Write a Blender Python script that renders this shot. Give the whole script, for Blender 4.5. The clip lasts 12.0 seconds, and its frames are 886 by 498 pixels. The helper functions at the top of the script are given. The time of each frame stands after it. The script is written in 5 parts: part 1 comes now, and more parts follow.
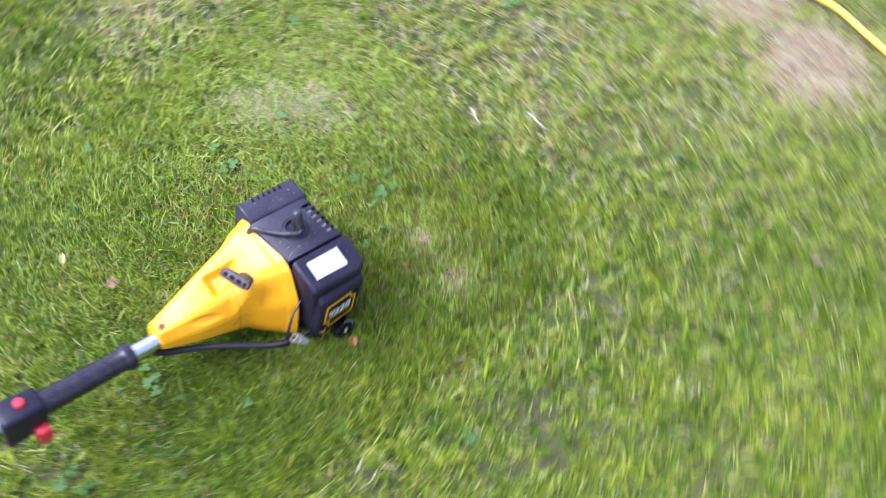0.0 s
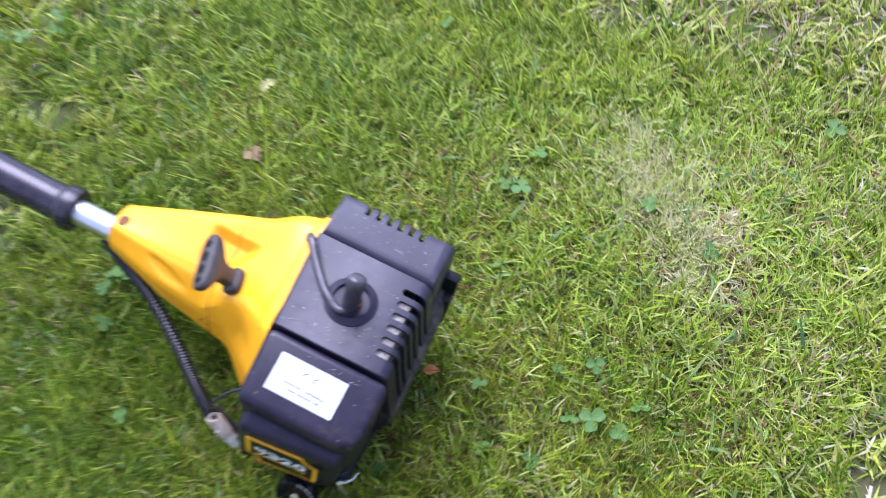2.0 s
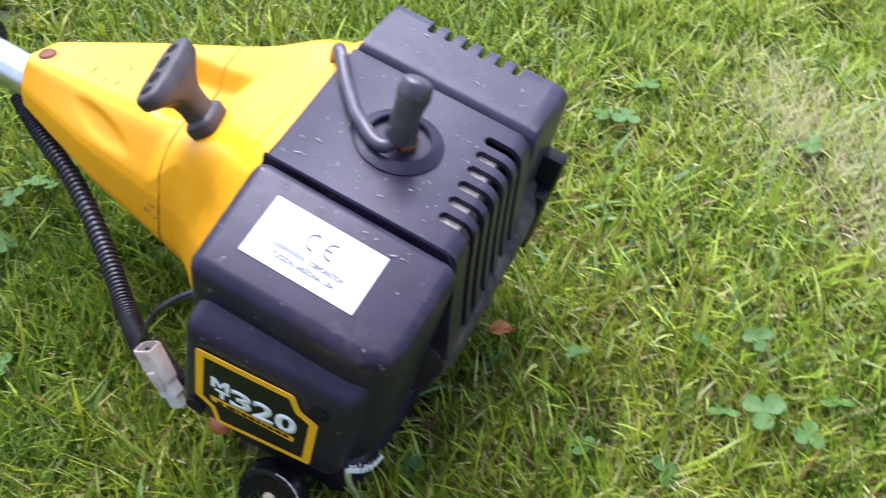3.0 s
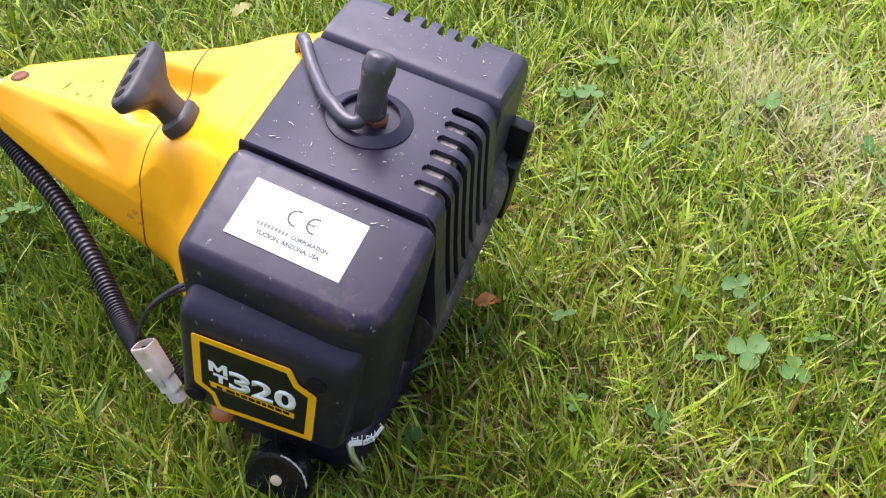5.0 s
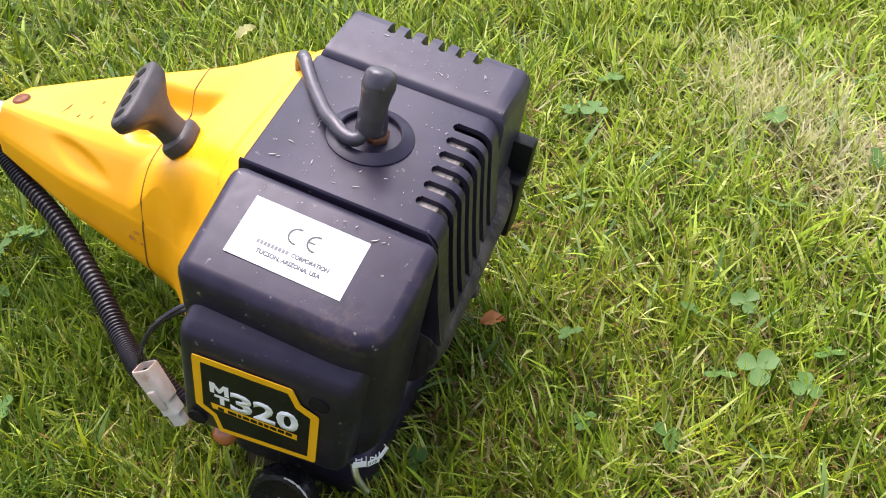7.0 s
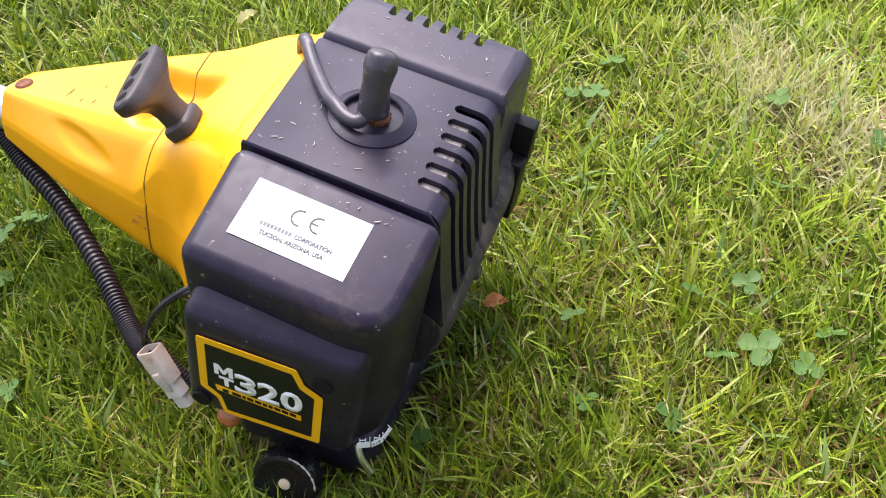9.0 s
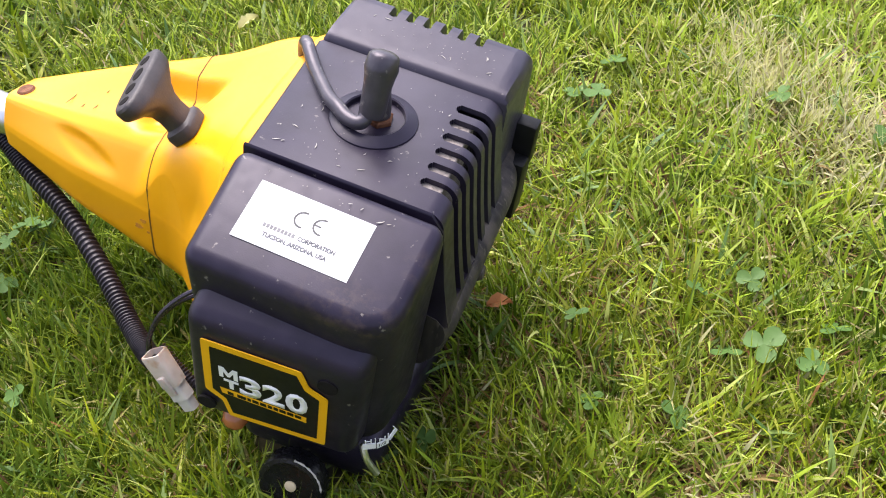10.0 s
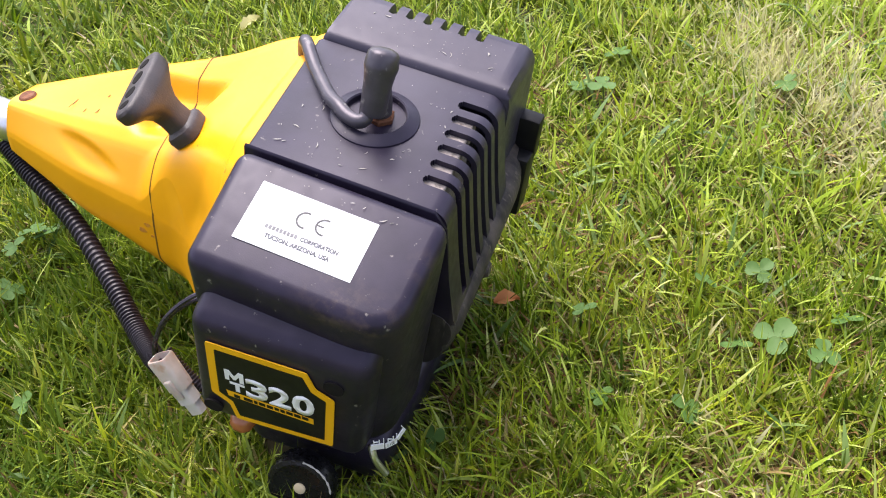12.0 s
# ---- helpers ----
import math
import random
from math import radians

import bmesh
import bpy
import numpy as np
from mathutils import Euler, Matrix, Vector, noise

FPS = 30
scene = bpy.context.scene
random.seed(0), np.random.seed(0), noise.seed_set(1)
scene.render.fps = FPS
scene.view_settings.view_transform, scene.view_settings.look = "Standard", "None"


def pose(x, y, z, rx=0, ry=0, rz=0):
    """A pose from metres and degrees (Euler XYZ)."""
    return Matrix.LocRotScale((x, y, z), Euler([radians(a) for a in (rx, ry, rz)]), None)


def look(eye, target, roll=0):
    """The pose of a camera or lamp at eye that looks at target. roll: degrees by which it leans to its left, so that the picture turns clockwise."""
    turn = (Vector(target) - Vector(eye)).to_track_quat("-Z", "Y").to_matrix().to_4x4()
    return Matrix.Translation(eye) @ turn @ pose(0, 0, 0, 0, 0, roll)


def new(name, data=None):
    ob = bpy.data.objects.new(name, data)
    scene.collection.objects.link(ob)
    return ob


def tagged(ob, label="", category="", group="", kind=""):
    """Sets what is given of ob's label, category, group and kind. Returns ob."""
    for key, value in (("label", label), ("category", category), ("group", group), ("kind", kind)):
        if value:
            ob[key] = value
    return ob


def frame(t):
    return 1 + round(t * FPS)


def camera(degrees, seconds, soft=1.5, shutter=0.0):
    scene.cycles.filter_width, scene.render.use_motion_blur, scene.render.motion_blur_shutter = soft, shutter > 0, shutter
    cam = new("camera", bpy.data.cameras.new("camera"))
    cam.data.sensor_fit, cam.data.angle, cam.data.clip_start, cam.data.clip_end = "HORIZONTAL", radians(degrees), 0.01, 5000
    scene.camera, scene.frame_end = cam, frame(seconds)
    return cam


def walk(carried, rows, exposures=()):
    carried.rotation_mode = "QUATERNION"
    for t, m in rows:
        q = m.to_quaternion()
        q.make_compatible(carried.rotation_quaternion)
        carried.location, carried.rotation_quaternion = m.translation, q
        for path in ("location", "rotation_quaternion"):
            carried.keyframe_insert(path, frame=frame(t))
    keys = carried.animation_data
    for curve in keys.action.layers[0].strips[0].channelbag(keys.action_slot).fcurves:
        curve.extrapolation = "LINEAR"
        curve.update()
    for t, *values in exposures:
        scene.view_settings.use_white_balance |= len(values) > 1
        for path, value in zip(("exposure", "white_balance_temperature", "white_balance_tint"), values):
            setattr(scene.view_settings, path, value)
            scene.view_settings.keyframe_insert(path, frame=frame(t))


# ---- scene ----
cam = camera(48.14, 12.0, soft=1.05, shutter=0.75)
PATH = [
    (0, (-0.282, -0.665, 1.486), (0.327, 0.109, -0.255), -2.7),
    (0.2, (-0.139, -0.634, 1.43), (0.36, 0.208, -0.314), -0.2),
    (0.5, (0.045, -0.563, 1.391), (0.292, 0.327, -0.383), -1.1),
    (0.8, (0.148, -0.431, 1.357), (0.145, 0.446, -0.441), -6.8),
    (1, (0.213, -0.397, 1.267), (0.052, 0.665, -0.42), -5.0),
    (1.2, (0.262, -0.37, 1.198), (-0.077, 0.755, -0.421), -4.3),
    (1.4, (0.307, -0.332, 1.071), (-0.25, 0.734, -0.527), -7.8),
    (1.5, (0.329, -0.324, 0.973), (-0.322, 0.714, -0.607), -9.8),
    (1.6, (0.333, -0.31, 0.942), (-0.336, 0.687, -0.658), -9.5),
    (1.8, (0.318, -0.284, 0.9), (-0.303, 0.724, -0.712), -6.6),
    (2, (0.309, -0.244, 0.849), (-0.263, 0.76, -0.783), -6.0),
    (2.2, (0.291, -0.22, 0.763), (-0.272, 0.844, -0.834), -4.2),
    (2.4, (0.266, -0.207, 0.616), (-0.399, 0.945, -0.878), -5.0),
    (2.5, (0.248, -0.21, 0.557), (-0.432, 0.978, -0.901), -3.7),
    (2.6, (0.232, -0.219, 0.52), (-0.443, 1.001, -0.914), -2.1),
    (2.8, (0.213, -0.238, 0.483), (-0.44, 1.036, -0.913), 0.7),
    (3, (0.219, -0.228, 0.474), (-0.445, 1.036, -0.927), -0.6),
    (3.2, (0.231, -0.234, 0.471), (-0.426, 1.048, -0.916), -1.1),
    (4.8, (0.2324, -0.2508, 0.4663), (-0.4191, 1.0574, -0.8990), -5.05),
    (5, (0.2336, -0.2539, 0.4644), (-0.4162, 1.0533, -0.9027), -5.31),
    (5.5, (0.2339, -0.2559, 0.4559), (-0.4207, 1.0549, -0.9054), -5.64),
    (6, (0.2347, -0.2558, 0.4549), (-0.4266, 1.0655, -0.8930), -5.96),
    (6.5, (0.2375, -0.2495, 0.4557), (-0.4439, 1.0800, -0.8740), -6.61),
    (7, (0.2353, -0.2502, 0.4584), (-0.4425, 1.0779, -0.8746), -6.38),
    (9, (0.2366, -0.2533, 0.4576), (-0.4405, 1.0562, -0.8939), -6.86),
    (9.5, (0.2360, -0.2555, 0.4565), (-0.4414, 1.0594, -0.8897), -7.12),
    (10, (0.2369, -0.2543, 0.4566), (-0.4474, 1.0570, -0.8895), -7.69),
    (10.5, (0.2361, -0.2541, 0.4582), (-0.4491, 1.0543, -0.8903), -8.13),
    (11, (0.2359, -0.2537, 0.4576), (-0.4524, 1.0529, -0.8911), -8.52),
    (11.5, (0.2371, -0.2550, 0.4546), (-0.4573, 1.0550, -0.8876), -8.86),
    (12, (0.2384, -0.2507, 0.4538), (-0.4650, 1.0493, -0.8936), -9.49),
]
walk(cam, [(t, look(eye, target, roll)) for t, eye, target, roll in PATH],
     [(0, 1.45, 5220, 19), (2.0, 1.38, 5220, 21), (3.2, 1.52, 5550, 18), (4.8, 1.48, 5950, 18), (5.5, 1.48, 6000, 18), (7.0, 1.48, 6250, 18), (12, 1.48, 6300, 18)])

# ---- daylight: bright, lightly overcast sky with a soft sun ----
SUN_EL, SUN_AZ = 66.0, 318.0
world = bpy.data.worlds.new("sky")
scene.world = world
world.use_nodes = True
wn = world.node_tree
sky = wn.nodes.new("ShaderNodeTexSky")
sky.sky_type = "NISHITA"
sky.sun_disc = False
sky.sun_elevation = radians(SUN_EL)
sky.sun_rotation = radians(SUN_AZ)
sky.air_density, sky.dust_density, sky.ozone_density = 0.9, 3.5, 0.8
veil = wn.nodes.new("ShaderNodeHueSaturation")  # thin cloud whitens the blue
veil.inputs["Saturation"].default_value = 0.55
wn.links.new(sky.outputs[0], veil.inputs["Color"])
wn.links.new(veil.outputs[0], wn.nodes["Background"].inputs[0])
wn.nodes["Background"].inputs[1].default_value = 0.15
sun = new("sun", bpy.data.lights.new("sun", "SUN"))
sun.data.energy = 1.7
sun.data.angle = radians(48)
sun.data.color = (1.0, 0.94, 0.83)
az, el = radians(SUN_AZ), radians(SUN_EL)
sun.matrix_world = look((math.sin(az) * math.cos(el) * 9, math.cos(az) * math.cos(el) * 9, math.sin(el) * 9), (0, 0, 0))


# ---- materials ----
def mat_new(name):
    m = bpy.data.materials.new(name)
    m.use_nodes = True
    return m, m.node_tree.nodes, m.node_tree.links, m.node_tree.nodes["Principled BSDF"]


def ramp(nodes, stops):
    r = nodes.new("ShaderNodeValToRGB")
    e = r.color_ramp.elements
    while len(e) < len(stops):
        e.new(0.5)
    for k, (p, c) in zip(e, stops):
        k.position, k.color = p, (*c, 1)
    return r


def noise_node(nodes, links, scale, detail=4, rough=0.55):
    tc = nodes.new("ShaderNodeTexCoord")
    n = nodes.new("ShaderNodeTexNoise")
    n.inputs["Scale"].default_value = scale
    n.inputs["Detail"].default_value = detail
    n.inputs["Roughness"].default_value = rough
    links.new(tc.outputs["Object"], n.inputs["Vector"])
    return n


def surface(name, stops, scale, rough, bump_scale=0.0, bump=0.0, metal=0.0, spots=None, spec=0.5, rough_var=0.1):
    """A two-scale surface: colour by noise, roughness that varies, fine relief, optional specks of dirt."""
    m, N, L, B = mat_new(name)
    n1 = noise_node(N, L, scale)
    col = ramp(N, stops)
    L.new(n1.outputs["Fac"], col.inputs[0])
    out = col.outputs[0]
    if spots:
        n2 = noise_node(N, L, spots[0], 3, 0.6)
        mask = ramp(N, [(spots[1], (0, 0, 0)), (spots[1] + spots[3], (1, 1, 1))])
        L.new(n2.outputs["Fac"], mask.inputs[0])
        mix = N.new("ShaderNodeMix")
        mix.data_type = "RGBA"
        L.new(mask.outputs[0], mix.inputs["Factor"])
        L.new(out, mix.inputs["A"])
        mix.inputs["B"].default_value = (*spots[2], 1)
        out = mix.outputs["Result"]
    L.new(out, B.inputs["Base Color"])
    n3 = noise_node(N, L, scale * 3.1, 5)
    mr = N.new("ShaderNodeMapRange")
    mr.inputs["To Min"].default_value = max(0.03, rough - rough_var)
    mr.inputs["To Max"].default_value = min(1, rough + rough_var)
    L.new(n3.outputs["Fac"], mr.inputs["Value"])
    L.new(mr.outputs[0], B.inputs["Roughness"])
    B.inputs["Metallic"].default_value = metal
    B.inputs["Specular IOR Level"].default_value = spec
    if bump:
        n4 = noise_node(N, L, bump_scale, 3)
        bp = N.new("ShaderNodeBump")
        bp.inputs["Strength"].default_value = bump
        bp.inputs["Distance"].default_value = 0.001
        L.new(n4.outputs["Fac"], bp.inputs["Height"])
        L.new(bp.outputs[0], B.inputs["Normal"])
    return m


M_BLACK = surface("black_plastic", [(0.3, (0.010, 0.0075, 0.016)), (0.7, (0.020, 0.0155, 0.030))], 60, 0.36, 1600, 0.05,
                  spots=(230, 0.68, (0.16, 0.145, 0.13), 0.06), rough_var=0.14, spec=0.33)
M_BLACK.node_tree.nodes["Principled BSDF"].inputs["Specular Tint"].default_value = (0.91, 0.88, 1.0, 1)
M_FILTER = M_BLACK.copy()
M_FILTER.name = "worn_black_plastic"
N_, L_ = M_FILTER.node_tree.nodes, M_FILTER.node_tree.links
P_ = N_["Principled BSDF"]
was = P_.inputs["Base Color"].links[0].from_socket
tc_ = N_.new("ShaderNodeTexCoord")
fade = None
for centre, reach in (((0.056, -0.014, 0.166), 0.024), ((0.074, -0.012, 0.164), 0.018), ((0.083, 0.02, 0.172), 0.010)):
    dist = N_.new("ShaderNodeVectorMath")
    dist.operation = "DISTANCE"
    dist.inputs[1].default_value = centre
    L_.new(tc_.outputs["Object"], dist.inputs[0])
    mr_ = N_.new("ShaderNodeMapRange")
    mr_.inputs["From Min"].default_value, mr_.inputs["From Max"].default_value = reach, 0.0
    L_.new(dist.outputs["Value"], mr_.inputs["Value"])
    if fade is None:
        fade = mr_.outputs[0]
    else:
        mx = N_.new("ShaderNodeMath")
        mx.operation = "MAXIMUM"
        L_.new(fade, mx.inputs[0])
        L_.new(mr_.outputs[0], mx.inputs[1])
        fade = mx.outputs[0]
scr = noise_node(N_, L_, 140, 5, 0.7)
scr_r = ramp(N_, [(0.46, (0, 0, 0)), (0.62, (1, 1, 1))])
L_.new(scr.outputs["Fac"], scr_r.inputs[0])
mul = N_.new("ShaderNodeMath")
mul.operation = "MULTIPLY"
L_.new(fade, mul.inputs[0])
L_.new(scr_r.outputs[0], mul.inputs[1])
worn_mix = N_.new("ShaderNodeMix")
worn_mix.data_type = "RGBA"
L_.new(mul.outputs[0], worn_mix.inputs["Factor"])
L_.new(was, worn_mix.inputs["A"])
worn_mix.inputs["B"].default_value = (0.052, 0.037, 0.035, 1)
L_.new(worn_mix.outputs["Result"], P_.inputs["Base Color"])
M_COVER = M_BLACK.copy()
M_COVER.name = "side_dusty_sheen_plastic"
N_, L_ = M_COVER.node_tree.nodes, M_COVER.node_tree.links
P_ = N_["Principled BSDF"]
was = P_.inputs["Base Color"].links[0].from_socket
streak = noise_node(N_, L_, 95, 5, 0.65)
mp = N_.new("ShaderNodeMapping")
mp.inputs["Scale"].default_value = (0.6, 1.5, 0.16)
L_.new(streak.inputs["Vector"].links[0].from_socket, mp.inputs["Vector"])
L_.new(mp.outputs[0], streak.inputs["Vector"])
streak_r = ramp(N_, [(0.44, (0, 0, 0)), (0.64, (1, 1, 1))])
L_.new(streak.outputs["Fac"], streak_r.inputs[0])
sep = N_.new("ShaderNodeSeparateXYZ")
L_.new(N_.new("ShaderNodeTexCoord").outputs["Object"], sep.inputs[0])
side_r = N_.new("ShaderNodeMapRange")
side_r.inputs["From Min"].default_value, side_r.inputs["From Max"].default_value = 0.0905, 0.0945
L_.new(sep.outputs["X"], side_r.inputs["Value"])
mul = N_.new("ShaderNodeMath")
mul.operation = "MULTIPLY"
L_.new(side_r.outputs[0], mul.inputs[0])
L_.new(streak_r.outputs[0], mul.inputs[1])
# bluish sky sheen painted into the colour, stronger towards the back
sheen_n = noise_node(N_, L_, 26, 5, 0.6)
sheen_r = ramp(N_, [(0.30, (0.35, 0.35, 0.35)), (0.66, (1, 1, 1))])
L_.new(sheen_n.outputs["Fac"], sheen_r.inputs[0])
sheen_y = N_.new("ShaderNodeMapRange")
sheen_y.inputs["From Min"].default_value, sheen_y.inputs["From Max"].default_value = 0.065, 0.165
L_.new(sep.outputs["Y"], sheen_y.inputs["Value"])
sheen_m = N_.new("ShaderNodeMath")
sheen_m.operation = "MULTIPLY"
L_.new(sheen_r.outputs[0], sheen_m.inputs[0])
L_.new(sheen_y.outputs[0], sheen_m.inputs[1])
sheen_mix = N_.new("ShaderNodeMix")
sheen_mix.data_type = "RGBA"
L_.new(sheen_m.outputs[0], sheen_mix.inputs["Factor"])
L_.new(was, sheen_mix.inputs["A"])
sheen_mix.inputs["B"].default_value = (0.046, 0.043, 0.060, 1)
was = sheen_mix.outputs["Result"]
dust_mix = N_.new("ShaderNodeMix")
dust_mix.data_type = "RGBA"
L_.new(mul.outputs[0], dust_mix.inputs["Factor"])
L_.new(was, dust_mix.inputs["A"])
dust_mix.inputs["B"].default_value = (0.16, 0.13, 0.11, 1)
L_.new(dust_mix.outputs["Result"], P_.inputs["Base Color"])
M_CAP = surface("glossy_black_cap", [(0.3, (0.004, 0.004, 0.005)), (0.7, (0.010, 0.010, 0.011))], 90, 0.26, 500, 0.25, spec=0.3, spots=(160, 0.69, (0.16, 0.16, 0.16), 0.05))
M_DUSTY = surface("dusty_black_plastic", [(0.35, (0.018, 0.016, 0.017)), (0.68, (0.085, 0.070, 0.060))], 70, 0.65, 900, 0.2,
                  spots=(220, 0.60, (0.12, 0.10, 0.085), 0.12), spec=0.3)
# dust that has run down the flank in streaks
for nd in [k for k in M_DUSTY.node_tree.nodes if k.bl_idname == "ShaderNodeTexNoise"]:
    mp = M_DUSTY.node_tree.nodes.new("ShaderNodeMapping")
    mp.inputs["Scale"].default_value = (1.0, 1.6, 0.22)
    M_DUSTY.node_tree.links.new(nd.inputs["Vector"].links[0].from_socket, mp.inputs["Vector"])
    M_DUSTY.node_tree.links.new(mp.outputs[0], nd.inputs["Vector"])
M_RUBBER = surface("black_rubber", [(0.3, (0.012, 0.010, 0.016)), (0.7, (0.028, 0.024, 0.034))], 90, 0.26, 700, 0.08, spots=(260, 0.72, (0.13, 0.12, 0.11), 0.05), spec=0.5)
M_CONDUIT = surface("black_ribbed_plastic", [(0.3, (0.014, 0.011, 0.017)), (0.7, (0.030, 0.025, 0.034))], 90, 0.42, 700, 0.05, spec=0.45)
M_RUBBER.node_tree.nodes["Principled BSDF"].inputs["Specular Tint"].default_value = (0.95, 0.88, 1.0, 1)
M_BOOT = surface("dusty_grey_rubber", [(0.3, (0.022, 0.020, 0.026)), (0.7, (0.052, 0.048, 0.056))], 110, 0.36, 700, 0.12, spots=(200, 0.62, (0.17, 0.16, 0.15), 0.10), spec=0.6)
M_BOOT.node_tree.nodes["Principled BSDF"].inputs["Specular Tint"].default_value = (0.95, 0.88, 1.0, 1)
M_HANDLE = surface("dark_handle_plastic", [(0.3, (0.025, 0.021, 0.023)), (0.7, (0.055, 0.045, 0.045))], 70, 0.5, 900, 0.2)
M_YELLOW = surface("yellow_plastic", [(0.25, (0.82, 0.35, 0.0012)), (0.75, (0.89, 0.405, 0.0025))], 14, 0.34, 500, 0.03, spec=0.5,
                   spots=(75, 0.735, (0.45, 0.19, 0.01), 0.03), rough_var=0.08)
M_SEAM = surface("seam_grime", [(0.3, (0.07, 0.030, 0.003)), (0.7, (0.22, 0.09, 0.006))], 60, 0.8)
M_STAIN = surface("brown_stain", [(0.3, (0.30, 0.11, 0.01)), (0.7, (0.55, 0.23, 0.006))], 700, 0.6)
M_RUST = surface("rusty_screw", [(0.35, (0.10, 0.035, 0.015)), (0.7, (0.22, 0.09, 0.04))], 300, 0.7, 900, 0.4, metal=0.4)
M_WHITE = surface("white_label", [(0.3, (0.58, 0.58, 0.60)), (0.7, (0.64, 0.64, 0.65))], 40, 0.4, spots=(180, 0.74, (0.5, 0.5, 0.48), 0.04))
M_INK = surface("dark_print", [(0.3, (0.02, 0.02, 0.025)), (0.7, (0.05, 0.05, 0.055))], 300, 0.5)
M_GREYINK = surface("grey_print", [(0.3, (0.09, 0.09, 0.10)), (0.7, (0.15, 0.15, 0.16))], 300, 0.5)
M_PLATE = surface("black_plate", [(0.3, (0.005, 0.005, 0.006)), (0.7, (0.010, 0.010, 0.011))], 100, 0.45, spec=0.2)
M_PYELLOW = surface("yellow_print", [(0.3, (0.82, 0.40, 0.002)), (0.7, (0.88, 0.45, 0.005))], 60, 0.4, spots=(300, 0.73, (0.2, 0.09, 0.01), 0.03))
M_PWHITE = surface("white_print", [(0.3, (0.81, 0.81, 0.81)), (0.7, (0.86, 0.86, 0.86))], 80, 0.4)
M_ALU = surface("brushed_aluminium", [(0.3, (0.55, 0.55, 0.56)), (0.7, (0.72, 0.72, 0.73))], 120, 0.32, 600, 0.15, metal=1.0)
M_CAST = surface("cast_aluminium", [(0.3, (0.16, 0.135, 0.125)), (0.7, (0.32, 0.28, 0.26))], 260, 0.7, 700, 0.5, spots=(300, 0.60, (0.10, 0.08, 0.07), 0.1))
# near-black that paints shade inside openings; also the shaft clamp's own colour
M_DARK = surface("shade_and_clamp_black", [(0.3, (0.006, 0.005, 0.005)), (0.7, (0.014, 0.012, 0.012))], 60, 0.85, spec=0.15)
M_RED = surface("red_plastic", [(0.3, (0.55, 0.015, 0.03)), (0.7, (0.66, 0.03, 0.05))], 60, 0.4)
M_MILKY = surface("milky_nylon", [(0.3, (0.36, 0.30, 0.25)), (0.65, (0.52, 0.46, 0.41))], 60, 0.38, 300, 0.1,
                  spots=(70, 0.57, (0.33, 0.19, 0.10), 0.14))
M_MILKY.node_tree.nodes["Principled BSDF"].inputs["Subsurface Weight"].default_value = 0.15
M_MILKY.node_tree.nodes["Principled BSDF"].inputs["Subsurface Scale"].default_value = 0.004
M_PALEPL = surface("whitish_nylon", [(0.3, (0.46, 0.42, 0.38)), (0.7, (0.56, 0.53, 0.49))], 60, 0.35, spots=(120, 0.64, (0.30, 0.2, 0.12), 0.1))
M_AMBER = surface("amber_rubber", [(0.3, (0.28, 0.08, 0.02)), (0.7, (0.40, 0.14, 0.05))], 60, 0.2)
M_CREAM = surface("cream_plastic", [(0.3, (0.55, 0.45, 0.28)), (0.7, (0.64, 0.54, 0.36))], 100, 0.5)
M_HOSE = surface("yellow_hose_rubber", [(0.3, (0.72, 0.48, 0.03)), (0.7, (0.80, 0.56, 0.06))], 30, 0.45)
M_SOIL = surface("dark_soil", [(0.3, (0.035, 0.022, 0.017)), (0.7, (0.10, 0.062, 0.05))], 22, 0.95, 60, 0.8)
M_WALL = surface("rough_render", [(0.3, (0.16, 0.13, 0.11)), (0.7, (0.24, 0.20, 0.17))], 3, 0.9, 60, 0.6)
M_CHIP = surface("dry_clippings", [(0.3, (0.30, 0.28, 0.24)), (0.7, (0.52, 0.50, 0.46))], 200, 0.8)


